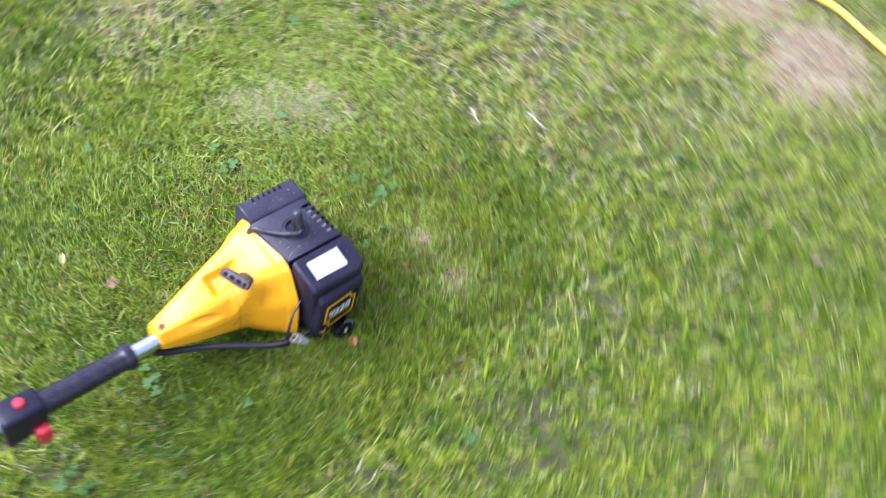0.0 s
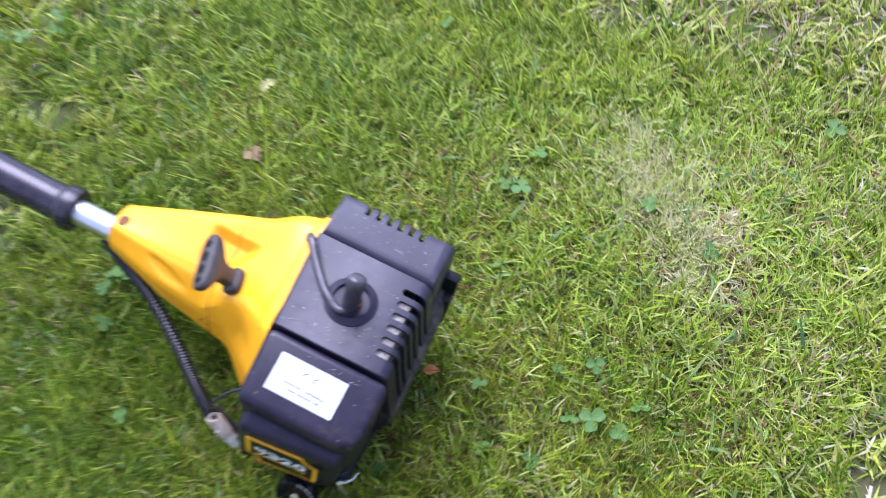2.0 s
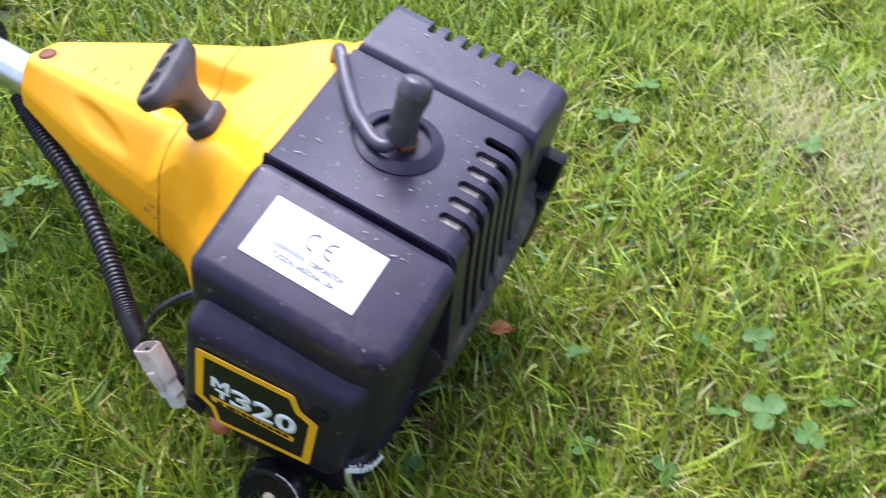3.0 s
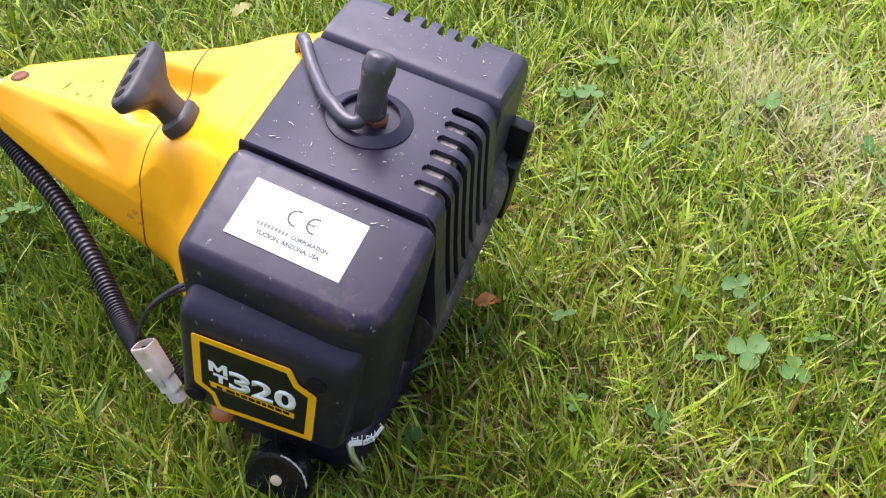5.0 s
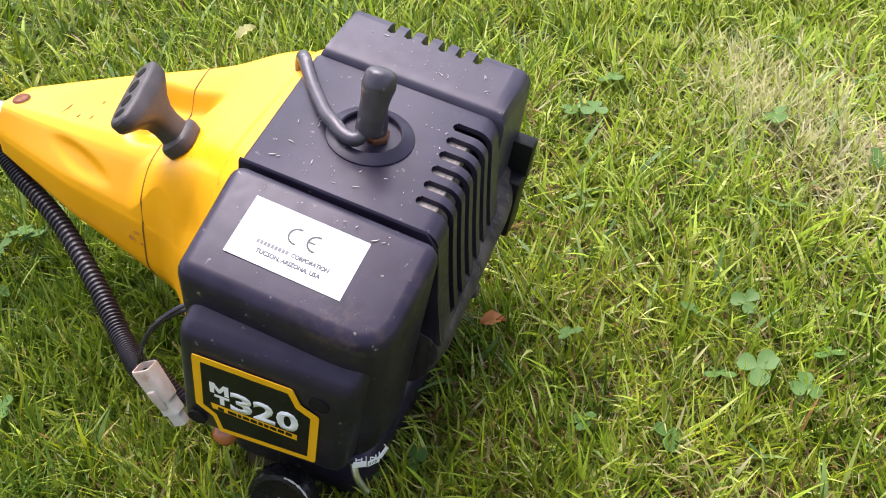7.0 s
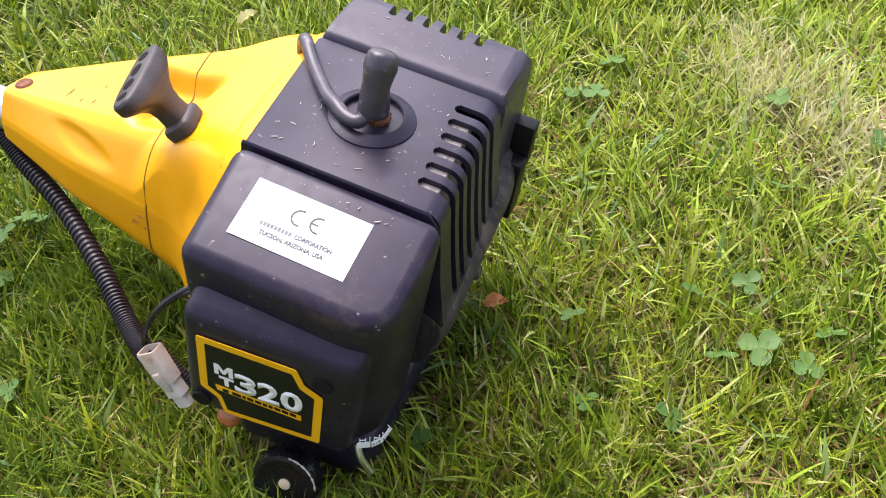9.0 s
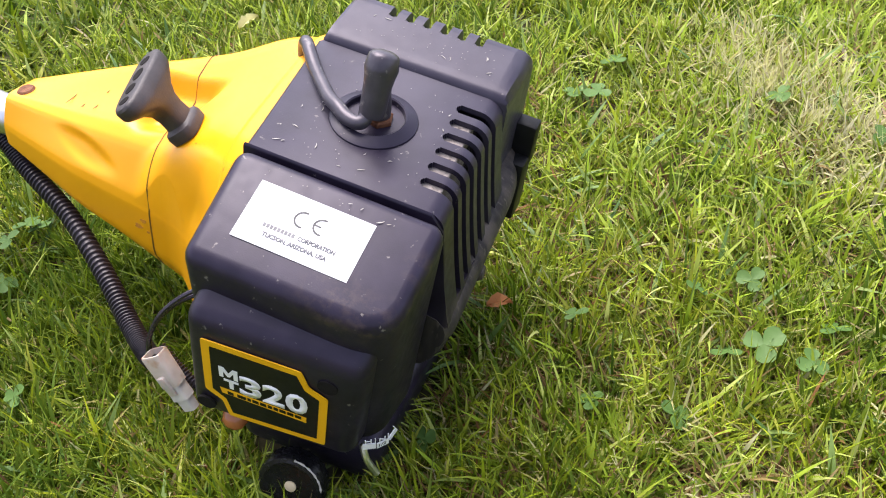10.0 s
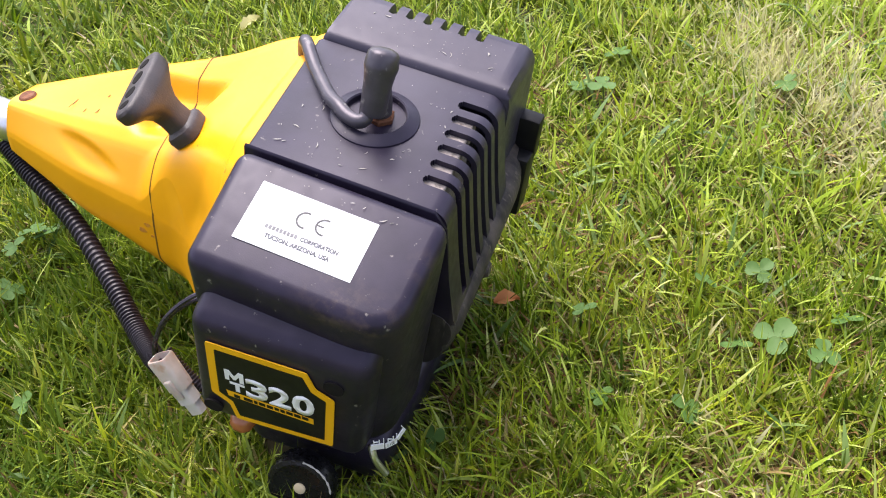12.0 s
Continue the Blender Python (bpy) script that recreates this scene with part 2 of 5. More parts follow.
def leafy(name, cols, transmit=0.25, rough=0.55, patch=5.0, patch_cols=None):
    """Blades and leaves: colour by island, with large patches of another tone."""
    m, N, L, B = mat_new(name)
    g = N.new("ShaderNodeNewGeometry")
    r = ramp(N, [(i / (len(cols) - 1), c) for i, c in enumerate(cols)])
    L.new(g.outputs["Random Per Island"], r.inputs[0])
    out = r.outputs[0]
    if patch_cols:
        n = noise_node(N, L, patch, 4)
        mask = ramp(N, [(0.42, (0, 0, 0)), (0.62, (1, 1, 1))])
        L.new(n.outputs["Fac"], mask.inputs[0])
        mix = N.new("ShaderNodeMix")
        mix.data_type, mix.blend_type = "RGBA", "MULTIPLY"
        L.new(mask.outputs[0], mix.inputs["Factor"])
        L.new(out, mix.inputs["A"])
        mix.inputs["B"].default_value = (*patch_cols, 1)
        out = mix.outputs["Result"]
        n2 = noise_node(N, L, 38.0, 3)
        m2 = ramp(N, [(0.36, (0.62, 0.66, 0.55)), (0.66, (1.18, 1.14, 1.1))])
        L.new(n2.outputs["Fac"], m2.inputs[0])
        mix2 = N.new("ShaderNodeMix")
        mix2.data_type, mix2.blend_type = "RGBA", "MULTIPLY"
        mix2.inputs["Factor"].default_value = 1.0
        L.new(out, mix2.inputs["A"])
        L.new(m2.outputs[0], mix2.inputs["B"])
        out = mix2.outputs["Result"]
    L.new(out, B.inputs["Base Color"])
    B.inputs["Roughness"].default_value = rough
    B.inputs["Specular IOR Level"].default_value = 0.25
    tr = N.new("ShaderNodeBsdfTranslucent")
    L.new(out, tr.inputs["Color"])
    ms = N.new("ShaderNodeMixShader")
    ms.inputs[0].default_value = transmit
    L.new(B.outputs[0], ms.inputs[1])
    L.new(tr.outputs[0], ms.inputs[2])
    L.new(ms.outputs[0], N["Material Output"].inputs[0])
    return m


M_GRASS = leafy("grass_blades", [(0.070, 0.130, 0.010), (0.21, 0.29, 0.012), (0.10, 0.15, 0.016), (0.32, 0.405, 0.016), (0.44, 0.51, 0.022), (0.11, 0.18, 0.022), (0.52, 0.52, 0.08), (0.25, 0.33, 0.012), (0.12, 0.175, 0.014), (0.38, 0.41, 0.024), (0.13, 0.19, 0.040)],
                0.28, 0.45, 8.0, (0.60, 0.75, 0.55))
M_DRY = leafy("dry_grass", [(0.40, 0.33, 0.16), (0.50, 0.43, 0.24), (0.26, 0.11, 0.045), (0.56, 0.51, 0.34), (0.40, 0.38, 0.31), (0.32, 0.17, 0.08), (0.52, 0.48, 0.32)], 0.2, 0.7)
M_PALE = leafy("pale_grass_blades", [(0.30, 0.43, 0.03), (0.42, 0.52, 0.06), (0.34, 0.47, 0.04), (0.52, 0.56, 0.17), (0.26, 0.40, 0.02)], 0.30, 0.45)
M_BLEACH = leafy("bleached_grass", [(0.52, 0.50, 0.22), (0.60, 0.57, 0.32), (0.46, 0.47, 0.15), (0.54, 0.52, 0.34), (0.42, 0.36, 0.20), (0.48, 0.51, 0.14)], 0.3, 0.6)
M_PALEFAR = leafy("yellowed_grass_blades", [(0.36, 0.44, 0.05), (0.47, 0.50, 0.11), (0.42, 0.46, 0.08), (0.50, 0.50, 0.17), (0.36, 0.42, 0.05)], 0.26, 0.45)
M_STRAW = leafy("short_straw", [(0.30, 0.27, 0.08), (0.40, 0.38, 0.15), (0.20, 0.11, 0.035), (0.48, 0.47, 0.25), (0.33, 0.32, 0.10), (0.15, 0.08, 0.03), (0.44, 0.42, 0.18)], 0.2, 0.7)
M_CLOVER = leafy("clover_leaf", [(0.065, 0.135, 0.026), (0.085, 0.17, 0.036), (0.115, 0.20, 0.050)], 0.2, 0.5)
M_BROAD = leafy("broad_grass_blade", [(0.07, 0.14, 0.035), (0.11, 0.19, 0.05), (0.16, 0.24, 0.06), (0.22, 0.29, 0.08)], 0.22, 0.4)
# darker green for random patches and for shade put in at the left
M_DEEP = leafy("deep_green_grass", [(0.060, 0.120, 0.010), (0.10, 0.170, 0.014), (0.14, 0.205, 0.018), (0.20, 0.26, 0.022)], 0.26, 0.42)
M_THATCH = leafy("brown_thatch", [(0.05, 0.022, 0.008), (0.10, 0.046, 0.016), (0.18, 0.13, 0.045), (0.07, 0.03, 0.011), (0.12, 0.10, 0.03), (0.19, 0.08, 0.024)], 0.1, 0.8)
M_LAWN = surface("lawn_soil", [(0.3, (0.020, 0.017, 0.007)), (0.5, (0.042, 0.036, 0.015)), (0.72, (0.085, 0.070, 0.032))], 9, 0.95, 120, 0.8)
N_, L_ = M_LAWN.node_tree.nodes, M_LAWN.node_tree.links
P_ = N_["Principled BSDF"]
was = P_.inputs["Base Color"].links[0].from_socket
far_d = N_.new("ShaderNodeVectorMath")
far_d.operation = "DISTANCE"
far_d.inputs[1].default_value = (0.05, 0.15, 0.0)
L_.new(N_.new("ShaderNodeTexCoord").outputs["Object"], far_d.inputs[0])
far_r = N_.new("ShaderNodeMapRange")
far_r.inputs["From Min"].default_value, far_r.inputs["From Max"].default_value = 0.25, 0.8
L_.new(far_d.outputs["Value"], far_r.inputs["Value"])
turf_n = noise_node(N_, L_, 14, 6, 0.7)
turf = ramp(N_, [(0.3, (0.045, 0.052, 0.010)), (0.5, (0.070, 0.078, 0.016)), (0.7, (0.110, 0.110, 0.030))])
L_.new(turf_n.outputs["Fac"], turf.inputs[0])
turf_mix = N_.new("ShaderNodeMix")
turf_mix.data_type = "RGBA"
L_.new(far_r.outputs[0], turf_mix.inputs["Factor"])
L_.new(was, turf_mix.inputs["A"])
L_.new(turf.outputs[0], turf_mix.inputs["B"])
L_.new(turf_mix.outputs["Result"], P_.inputs["Base Color"])
M_LEAFTAN = leafy("tan_dead_leaf", [(0.23, 0.14, 0.09), (0.29, 0.19, 0.12)], 0.2)
M_LEAFPALE = leafy("pale_dead_leaf", [(0.46, 0.45, 0.16), (0.54, 0.52, 0.24)], 0.2)
M_LEAFORANGE = leafy("orange_dead_leaf", [(0.62, 0.24, 0.08), (0.68, 0.30, 0.11)], 0.25)
M_STICK = surface("pale_bark", [(0.3, (0.40, 0.34, 0.25)), (0.7, (0.54, 0.48, 0.38))], 120, 0.7)

# ---- mesh helpers ----
LIFT = Vector((0, 0, 0.17))


def part(name, bm, material, parent=None, label="", smooth=True, lift=True):
    """Links a bmesh as one mesh object under a thing or under a part."""
    if lift and parent is not None:
        bmesh.ops.translate(bm, verts=bm.verts, vec=LIFT)
    bmesh.ops.recalc_face_normals(bm, faces=bm.faces)
    me = bpy.data.meshes.new(name)
    bm.to_mesh(me)
    bm.free()
    me.materials.append(material)
    if smooth:
        me.polygons.foreach_set("use_smooth", [True] * len(me.polygons))
        me.set_sharp_from_angle(angle=radians(38))
    ob = new(name, me)
    if parent is not None:
        ob.parent = parent
    if label:
        tagged(ob, label)
    return ob


def add_loft(bm, rings, cap=True, close=False):
    vs = [[bm.verts.new(p) for p in r] for r in rings]
    n = len(rings[0])
    pairs = list(zip(vs, vs[1:])) + ([(vs[-1], vs[0])] if close else [])
    for a, b in pairs:
        for i in range(n):
            bm.faces.new((a[i], a[(i + 1) % n], b[(i + 1) % n], b[i]))
    if cap and not close:
        bm.faces.new(vs[0][::-1])
        bm.faces.new(vs[-1])
    return bm


def hexa(c, width=0.004, seg=3, special=None):
    """A box from its eight corners (bottom ring of four, top ring of four), with rounded edges; special: {(i, j): width}."""
    bm = bmesh.new()
    v = [bm.verts.new(p) for p in c]
    for f in ((3, 2, 1, 0), (4, 5, 6, 7), (0, 1, 5, 4), (1, 2, 6, 5), (2, 3, 7, 6), (3, 0, 4, 7)):
        bm.faces.new([v[i] for i in f])
    bm.normal_update()
    if special:
        lay = bm.edges.layers.float.new("bevel_weight_edge")
        top = max(width, *special.values())
        for e in bm.edges:
            e[lay] = width / top
        for (i, j), wd in special.items():
            e = bm.edges.get((v[i], v[j]))
            e[lay] = wd / top
        # widest first, then the rest
        done = [bm.edges.get((v[i], v[j])) for (i, j) in special]
        bmesh.ops.bevel(bm, geom=done, offset=top, segments=6, profile=0.5, affect="EDGES", clamp_overlap=True)
        rest = [e for e in bm.edges if len(e.link_faces) == 2 and e.calc_face_angle(0) > radians(30)]
        bmesh.ops.bevel(bm, geom=rest, offset=width, segments=seg, profile=0.5, affect="EDGES", clamp_overlap=True)
    else:
        bmesh.ops.bevel(bm, geom=bm.edges[:], offset=width, segments=seg, profile=0.5, affect="EDGES", clamp_overlap=True)
    return bm


def box(u0, u1, v0, v1, w0, w1, width=0.002, seg=2):
    return hexa([(u0, v0, w0), (u1, v0, w0), (u1, v1, w0), (u0, v1, w0), (u0, v0, w1), (u1, v0, w1), (u1, v1, w1), (u0, v1, w1)], width, seg)


def spline(pts, per=10):
    P = [Vector(p) for p in pts]
    P = [2 * P[0] - P[1]] + P + [2 * P[-1] - P[-2]]
    out = []
    for a, b, c, d in zip(P, P[1:], P[2:], P[3:]):
        for k in range(per):
            t = k / per
            out.append(0.5 * (2 * b + (c - a) * t + (2 * a - 5 * b + 4 * c - d) * t * t + (3 * b - a - 3 * c + d) * t ** 3))
    out.append(P[-2])
    return out


def add_tube(bm, path, radius, n=12, cap=True):
    """A tube along points; radius: a number or one for each point."""
    rr = radius if isinstance(radius, (list, tuple)) else [radius] * len(path)
    rings, side = [], None
    for i, p in enumerate(path):
        d = (path[min(i + 1, len(path) - 1)] - path[max(i - 1, 0)]).normalized()
        if side is None:
            side = d.orthogonal().normalized()
        side = (side - d * side.dot(d)).normalized()
        up = d.cross(side)
        rings.append([p + rr[i] * (math.cos(a) * side + math.sin(a) * up) for a in (2 * math.pi * k / n for k in range(n))])
    return add_loft(bm, rings, cap)


def disc_stack(axis, origin, rows, n=24, flat=1.0):
    """A turned solid: rows of (distance along the axis, radius)."""
    axis = Vector(axis).normalized()
    side = axis.orthogonal().normalized()
    up = axis.cross(side)
    bm = bmesh.new()
    rings = [[Vector(origin) + axis * s + r * (math.cos(a) * side + flat * math.sin(a) * up) for a in (2 * math.pi * k / n for k in range(n))] for s, r in rows]
    return add_loft(bm, rings)


def prism(poly, depth, frame_m):
    """A flat outline in a plane, given thickness, laid by a matrix."""
    bm = bmesh.new()
    a = [bm.verts.new(frame_m @ Vector((x, y, 0))) for x, y in poly]
    b = [bm.verts.new(frame_m @ Vector((x, y, depth))) for x, y in poly]
    n = len(poly)
    bm.faces.new(a[::-1])
    bm.faces.new(b)
    for i in range(n):
        bm.faces.new((a[i], a[(i + 1) % n], b[(i + 1) % n], b[i]))
    return bm


def text_bm(body, height, frame_m, width=None, depth=0.0003, bold=0.0):
    """Raised lettering in the built-in font, its baseline at the frame's origin."""
    cu = bpy.data.curves.new("lettering", "FONT")
    cu.body, cu.size, cu.extrude, cu.offset = body, 1.0, 0.0, bold
    cu.resolution_u = 3
    tmp = new("lettering", cu)
    bpy.context.view_layer.update()
    me = bpy.data.meshes.new_from_object(tmp.evaluated_get(bpy.context.evaluated_depsgraph_get()))
    bpy.data.objects.remove(tmp)
    bm = bmesh.new()
    bm.from_mesh(me)
    bpy.data.meshes.remove(me)
    xs = [v.co.x for v in bm.verts]
    sx = (width / (max(xs) - min(xs))) if width else height / 0.72
    sy = height / 0.72
    x0 = min(xs)
    for v in bm.verts:
        v.co = frame_m @ Vector(((v.co.x - x0) * sx, v.co.y * sy, 0))
    r = bmesh.ops.extrude_face_region(bm, geom=bm.faces[:])
    bmesh.ops.translate(bm, verts=[g for g in r["geom"] if isinstance(g, bmesh.types.BMVert)], vec=(frame_m.to_3x3() @ Vector((0, 0, depth))))
    return bm


def basis(origin, x, y):
    """A frame with its x and y along the given directions."""
    x = Vector(x).normalized()
    z = x.cross(Vector(y)).normalized()
    y = z.cross(x)
    m = Matrix((x, y, z)).transposed().to_4x4()
    m.translation = origin
    return m


# ---- the trimmer: lies on its tank, its shaft rising away from the engine ----
TILT = 13.5
trimmer = new("grass_trimmer")
trimmer.matrix_world = Matrix.Translation((0, 0, 0.1761)) @ pose(0, 0, 0, 0, TILT, 0) @ Matrix.Translation(-LIFT)
tagged(trimmer, "yellow and black petrol grass trimmer lying on the lawn", "grass trimmer")

TOPW = 0.010  # level of the cylinder cover's top


# -- yellow starter housing, lofted from the shaft to the engine --
HOUSE = [  # u, centre v, half top, near top w, half width, shoulder w, lower w, bottom w, half bottom, far top w
    (-0.2170, 0.1108, 0.0100, -0.0850, 0.0165, -0.1000, -0.1100, -0.1190, 0.0090, -0.0890),
    (-0.2130, 0.1108, 0.0142, -0.0775, 0.0218, -0.0970, -0.1120, -0.1227, 0.0114, -0.0835),
    (-0.1500, 0.1105, 0.0235, -0.0640, 0.0390, -0.0900, -0.1180, -0.1359, 0.0267, -0.0515),
    (-0.0950, 0.1120, 0.0315, -0.0515, 0.0480, -0.0875, -0.1240, -0.1440, 0.0395, -0.0262),
    (-0.0750, 0.1095, 0.0355, -0.0410, 0.0482, -0.0862, -0.1261, -0.1517, 0.0380, -0.0145),
    (-0.0500, 0.1080, 0.0462, -0.0181, 0.0681, -0.0725, -0.1367, -0.1608, 0.0549, -0.0006),
    (-0.0210, 0.1010, 0.0562, 0.0040, 0.0864, -0.0611, -0.1417, -0.1659, 0.0675, 0.0060),
]


def house_row(u):
    """The housing's measures at u, its breaks eased over a few millimetres."""
    reach = 0.007 * min(1.0, max(0.0, (u + 0.200) / 0.03), max(0.0, (-0.021 - u) / 0.007))
    rows = []
    for d in (-1.0, -0.5, 0.0, 0.5, 1.0):
        x = min(max(u + d * reach, HOUSE[0][0]), HOUSE[-1][0])
        i = max(k for k in range(len(HOUSE) - 1) if x >= HOUSE[k][0])
        f = (x - HOUSE[i][0]) / (HOUSE[i + 1][0] - HOUSE[i][0])
        rows.append([p + (q - p) * f for p, q in zip(HOUSE[i], HOUSE[i + 1])])
    return [sum(c) / 5 for c in zip(*rows)]


def smooth_step(x, a, b):
    t = min(1.0, max(0.0, (x - a) / (b - a)))
    return t * t * (3 - 2 * t)


def house_ring(u, n=320):
    _, c, ht, wt, hm, ws, wl, wb, hb, wf = house_row(u)
    poly = [(-ht, wt), (ht, wf), (hm, ws), (hm, wl), (hb, wb), (-hb, wb), (-hm, wl), (-hm, ws)]
    for _ in range(3):
        poly = [q for a, b in zip(poly, poly[1:] + poly[:1]) for q in
                ((a[0] * 0.88 + b[0] * 0.12, a[1] * 0.88 + b[1] * 0.12), (a[0] * 0.12 + b[0] * 0.88, a[1] * 0.12 + b[1] * 0.88))]
    # resample evenly round the ring
    pts = [Vector(p) for p in poly]
    seg = [(b - a).length for a, b in zip(pts, pts[1:] + pts[:1])]
    total, out, i, acc = sum(seg), [], 0, 0.0
    for k in range(n):
        d = total * k / n
        while acc + seg[i] < d:
            acc += seg[i]
            i += 1
        p = pts[i].lerp(pts[(i + 1) % len(pts)], (d - acc) / seg[i])
        v, w = c + p.x, p.y
        if w > ws:
            # the pocket round the starter handle
            vw = 0.117 - 0.21 * (u + 0.070)
            ur = -0.0665 - 0.53 * (0.117 - v)
            w -= 0.0125 * min(1.0, max(0.0, (ur - u) / 0.014)) * smooth_step(u, -0.124, -0.108) * smooth_step(v, 0.084, 0.104) * (1 - smooth_step(v, vw - 0.0045, vw + 0.0010))
            seat = -0.0317 + 0.88 * (u + 0.0725) + 0.235 * (v - 0.080)
            w += max(0.0, seat - w) * (1 - smooth_step(math.hypot(u + 0.0745, v - 0.080), 0.010, 0.036))
        rim = 0.0017 * smooth_step(u, -0.0335, -0.0315)
        w += rim if p.y > ws else 0.0
        v += rim * (1 if p.x > 0 else -1)
        # finger scoops on both sides of the nose
        s = math.exp(-(((u + 0.145) / 0.020) ** 2 + ((w + 0.0765 + 0.05 * (u + 0.149)) / 0.0062) ** 2) ** 2)
        v -= 0.0022 * s * (1 if p.x > 0 else -1)
        w -= 0.0013 * s
        # shallow scoop behind the seam
        if p.x < 0:
            v += 0.0045 * math.exp(-((u + 0.047 - 0.25 * (w + 0.055)) / 0.010) ** 2 - ((w + 0.060) / 0.020) ** 2)
        out.append(Vector((u, v, w)))
    return out


us = [-0.217, -0.2155, -0.213, -0.209] + [-0.204 + 0.183 * k / 130 for k in range(131)]
housing = part("starter_housing", add_loft(bmesh.new(), [house_ring(u) for u in us]), M_YELLOW, trimmer, "scuffed bright yellow plastic starter housing")
seam_path = house_ring(-0.0935)
bm = bmesh.new()
add_loft(bm, [[p + Vector((du, 0, 0)) + (p - Vector((-0.0935, 0.106, -0.1))).normalized() * dr for p in seam_path]
              for du, dr in ((-0.00045, -0.002), (-0.00045, 0.00025), (0.00045, 0.00025), (0.00045, -0.002))], cap=False, close=True)
part("seam", bm, M_SEAM, housing, "dark seam between the housing halves")
part("screw", disc_stack((-0.25, 0, 1), (-0.2035, 0.105, -0.081), [(0, 0.0055), (0.0048, 0.0055), (0.0058, 0.0045), (0.0056, 0.002)], 18), M_RUST, housing, "rusty recessed screw")
# dark scuffs on top of the nose
for du, dv, ln, wd in ((-0.1675, 0.1040, 0.015, 0.00035), (-0.1478, 0.0985, 0.006, 0.0003), (-0.1471, 0.1095, 0.003, 0.0004), (-0.1568, 0.0980, 0.004, 0.0003)):
    hr = house_row(du)
    wz = hr[3] + (hr[9] - hr[3]) * (dv - hr[1] + hr[2]) / (2 * hr[2]) + 0.0002
    f = basis((du, dv, wz), (0.13, 0.99, 0.034), (-0.99, 0.13, 0))
    part("scuff", prism([(-ln / 2, 0), (-ln / 5, -wd), (ln / 4, -wd * 0.5), (ln / 2, 0), (ln / 6, wd), (-ln / 3, wd * 0.6)], 0.0002, f), M_SEAM, housing)
# brown stains low on the near flank
for du, w0, size in ((-0.0985, -0.100, 0.0020), (-0.1030, -0.106, 0.0026), (-0.0960, -0.108, 0.0012)):
    q = min((p for p in house_ring(du) if p.y < 0.09), key=lambda p: abs(p.z - w0))
    f = basis(q + Vector((0, -0.0002, 0.0001)), (1, -0.1, 0), (0, 0.25, 1))
    part("scuff", prism([(size * (1 + 0.35 * math.sin(3 * t + 900 * du)) * math.cos(t), 0.6 * size * math.sin(t)) for t in (2 * math.pi * k / 14 for k in range(14))], 0.0002, f), M_STAIN, housing)

# -- starter handle --
hb0 = Vector((-0.0725, 0.0800, -0.0310))
hax = Vector((-0.030, -0.008, 0.034)).normalized()
hlong = Vector((-0.016, 0.054, -0.003))
hlong = (hlong - hax * hlong.dot(hax)).normalized()
hth = hax.cross(hlong)


def handle_ring(s, a, b, n=28, pw=0.6, skew=0.0):
    out = []
    for k in range(n):
        t = 2 * math.pi * k / n
        ct, st = math.cos(t), math.sin(t)
        out.append(hb0 + hax * (0.79 * s + skew * ct) + hlong * (a * math.copysign(abs(ct) ** pw, ct)) + hth * (b * math.copysign(abs(st) ** pw, st)))
    return out


rows = [(-0.014, 0.0066, 0.0058), (-0.0015, 0.0072, 0.0062), (0.000, 0.0112, 0.0090), (0.0055, 0.0116, 0.0092), (0.0082, 0.0108, 0.0086), (0.0100, 0.0078, 0.0070), (0.018, 0.0074, 0.0068), (0.0245, 0.0084, 0.0072),
        (0.0300, 0.0128, 0.0079), (0.0345, 0.0198, 0.0086), (0.0378, 0.0243, 0.0090), (0.0400, 0.0256, 0.0091), (0.0462, 0.0264, 0.0084), (0.0480, 0.0256, 0.0076), (0.0488, 0.0240, 0.0064)]
handle = part("starter_handle", add_loft(bmesh.new(), [handle_ring(*r) for r in rows]), M_HANDLE, trimmer, "dark moulded pull-start handle")
# flat near-black ovals paint the shade of the grip's holes
for off, wd in ((-0.019, 0.0028), (-0.0085, 0.0042), (0.004, 0.0050), (0.016, 0.0035)):
    f = basis(hb0 + hax * 0.0384 + hlong * off, hlong, hth)
    part("grip_slot_shade", prism([(wd * math.cos(a), 0.0034 * math.sin(a)) for a in (2 * math.pi * k / 12 for k in range(12))], 0.0004, f), M_DARK, handle)

# -- cylinder cover with its cooling slots --
CV0, CV1 = 0.0475, 0.137
SLOTS = [0.0644 + 0.01148 * k for k in range(6)]
SLOT_W = 0.0031
T = 0.003


def cover_outer(u_from):
    """Outline of the cover's top and grille side from a point on top round the edge."""
    pts = [(u_from, TOPW)]
    r, uc = 0.009, 0.0735
    for k in range(7):
        a = math.pi / 2 * (1 - k / 6)
        pts.append((uc + r * math.cos(a) * 1.05, TOPW - r + r * math.sin(a)))
    return pts


FACE = [(0.0842, -0.008), (0.0856, -0.018), (0.0878, -0.032), (0.0900, -0.044), (0.0925, -0.056), (0.0940, -0.064)]


def strip(bm, prof, v0, v1):
    """A band of the shell between two places along the engine, with thickness."""
    n = len(prof)
    nr = []
    for i, (u, w) in enumerate(prof):
        a, b = prof[max(0, i - 1)], prof[min(n - 1, i + 1)]
        d = Vector((b[0] - a[0], b[1] - a[1])).normalized()
        nr.append((u + d.y * T, w - d.x * T))
    loop = prof + nr[::-1]
    r0, r1 = [(u, v0, w) for u, w in loop], [(u, v1, w) for u, w in loop]
    add_loft(bm, [r0, r1])


bm = bmesh.new()
full = [(-0.0205, -0.06), (-0.0200, TOPW - 0.006), (-0.0185, TOPW - 0.0015), (-0.0165, TOPW)] + cover_outer(0.06) + FACE
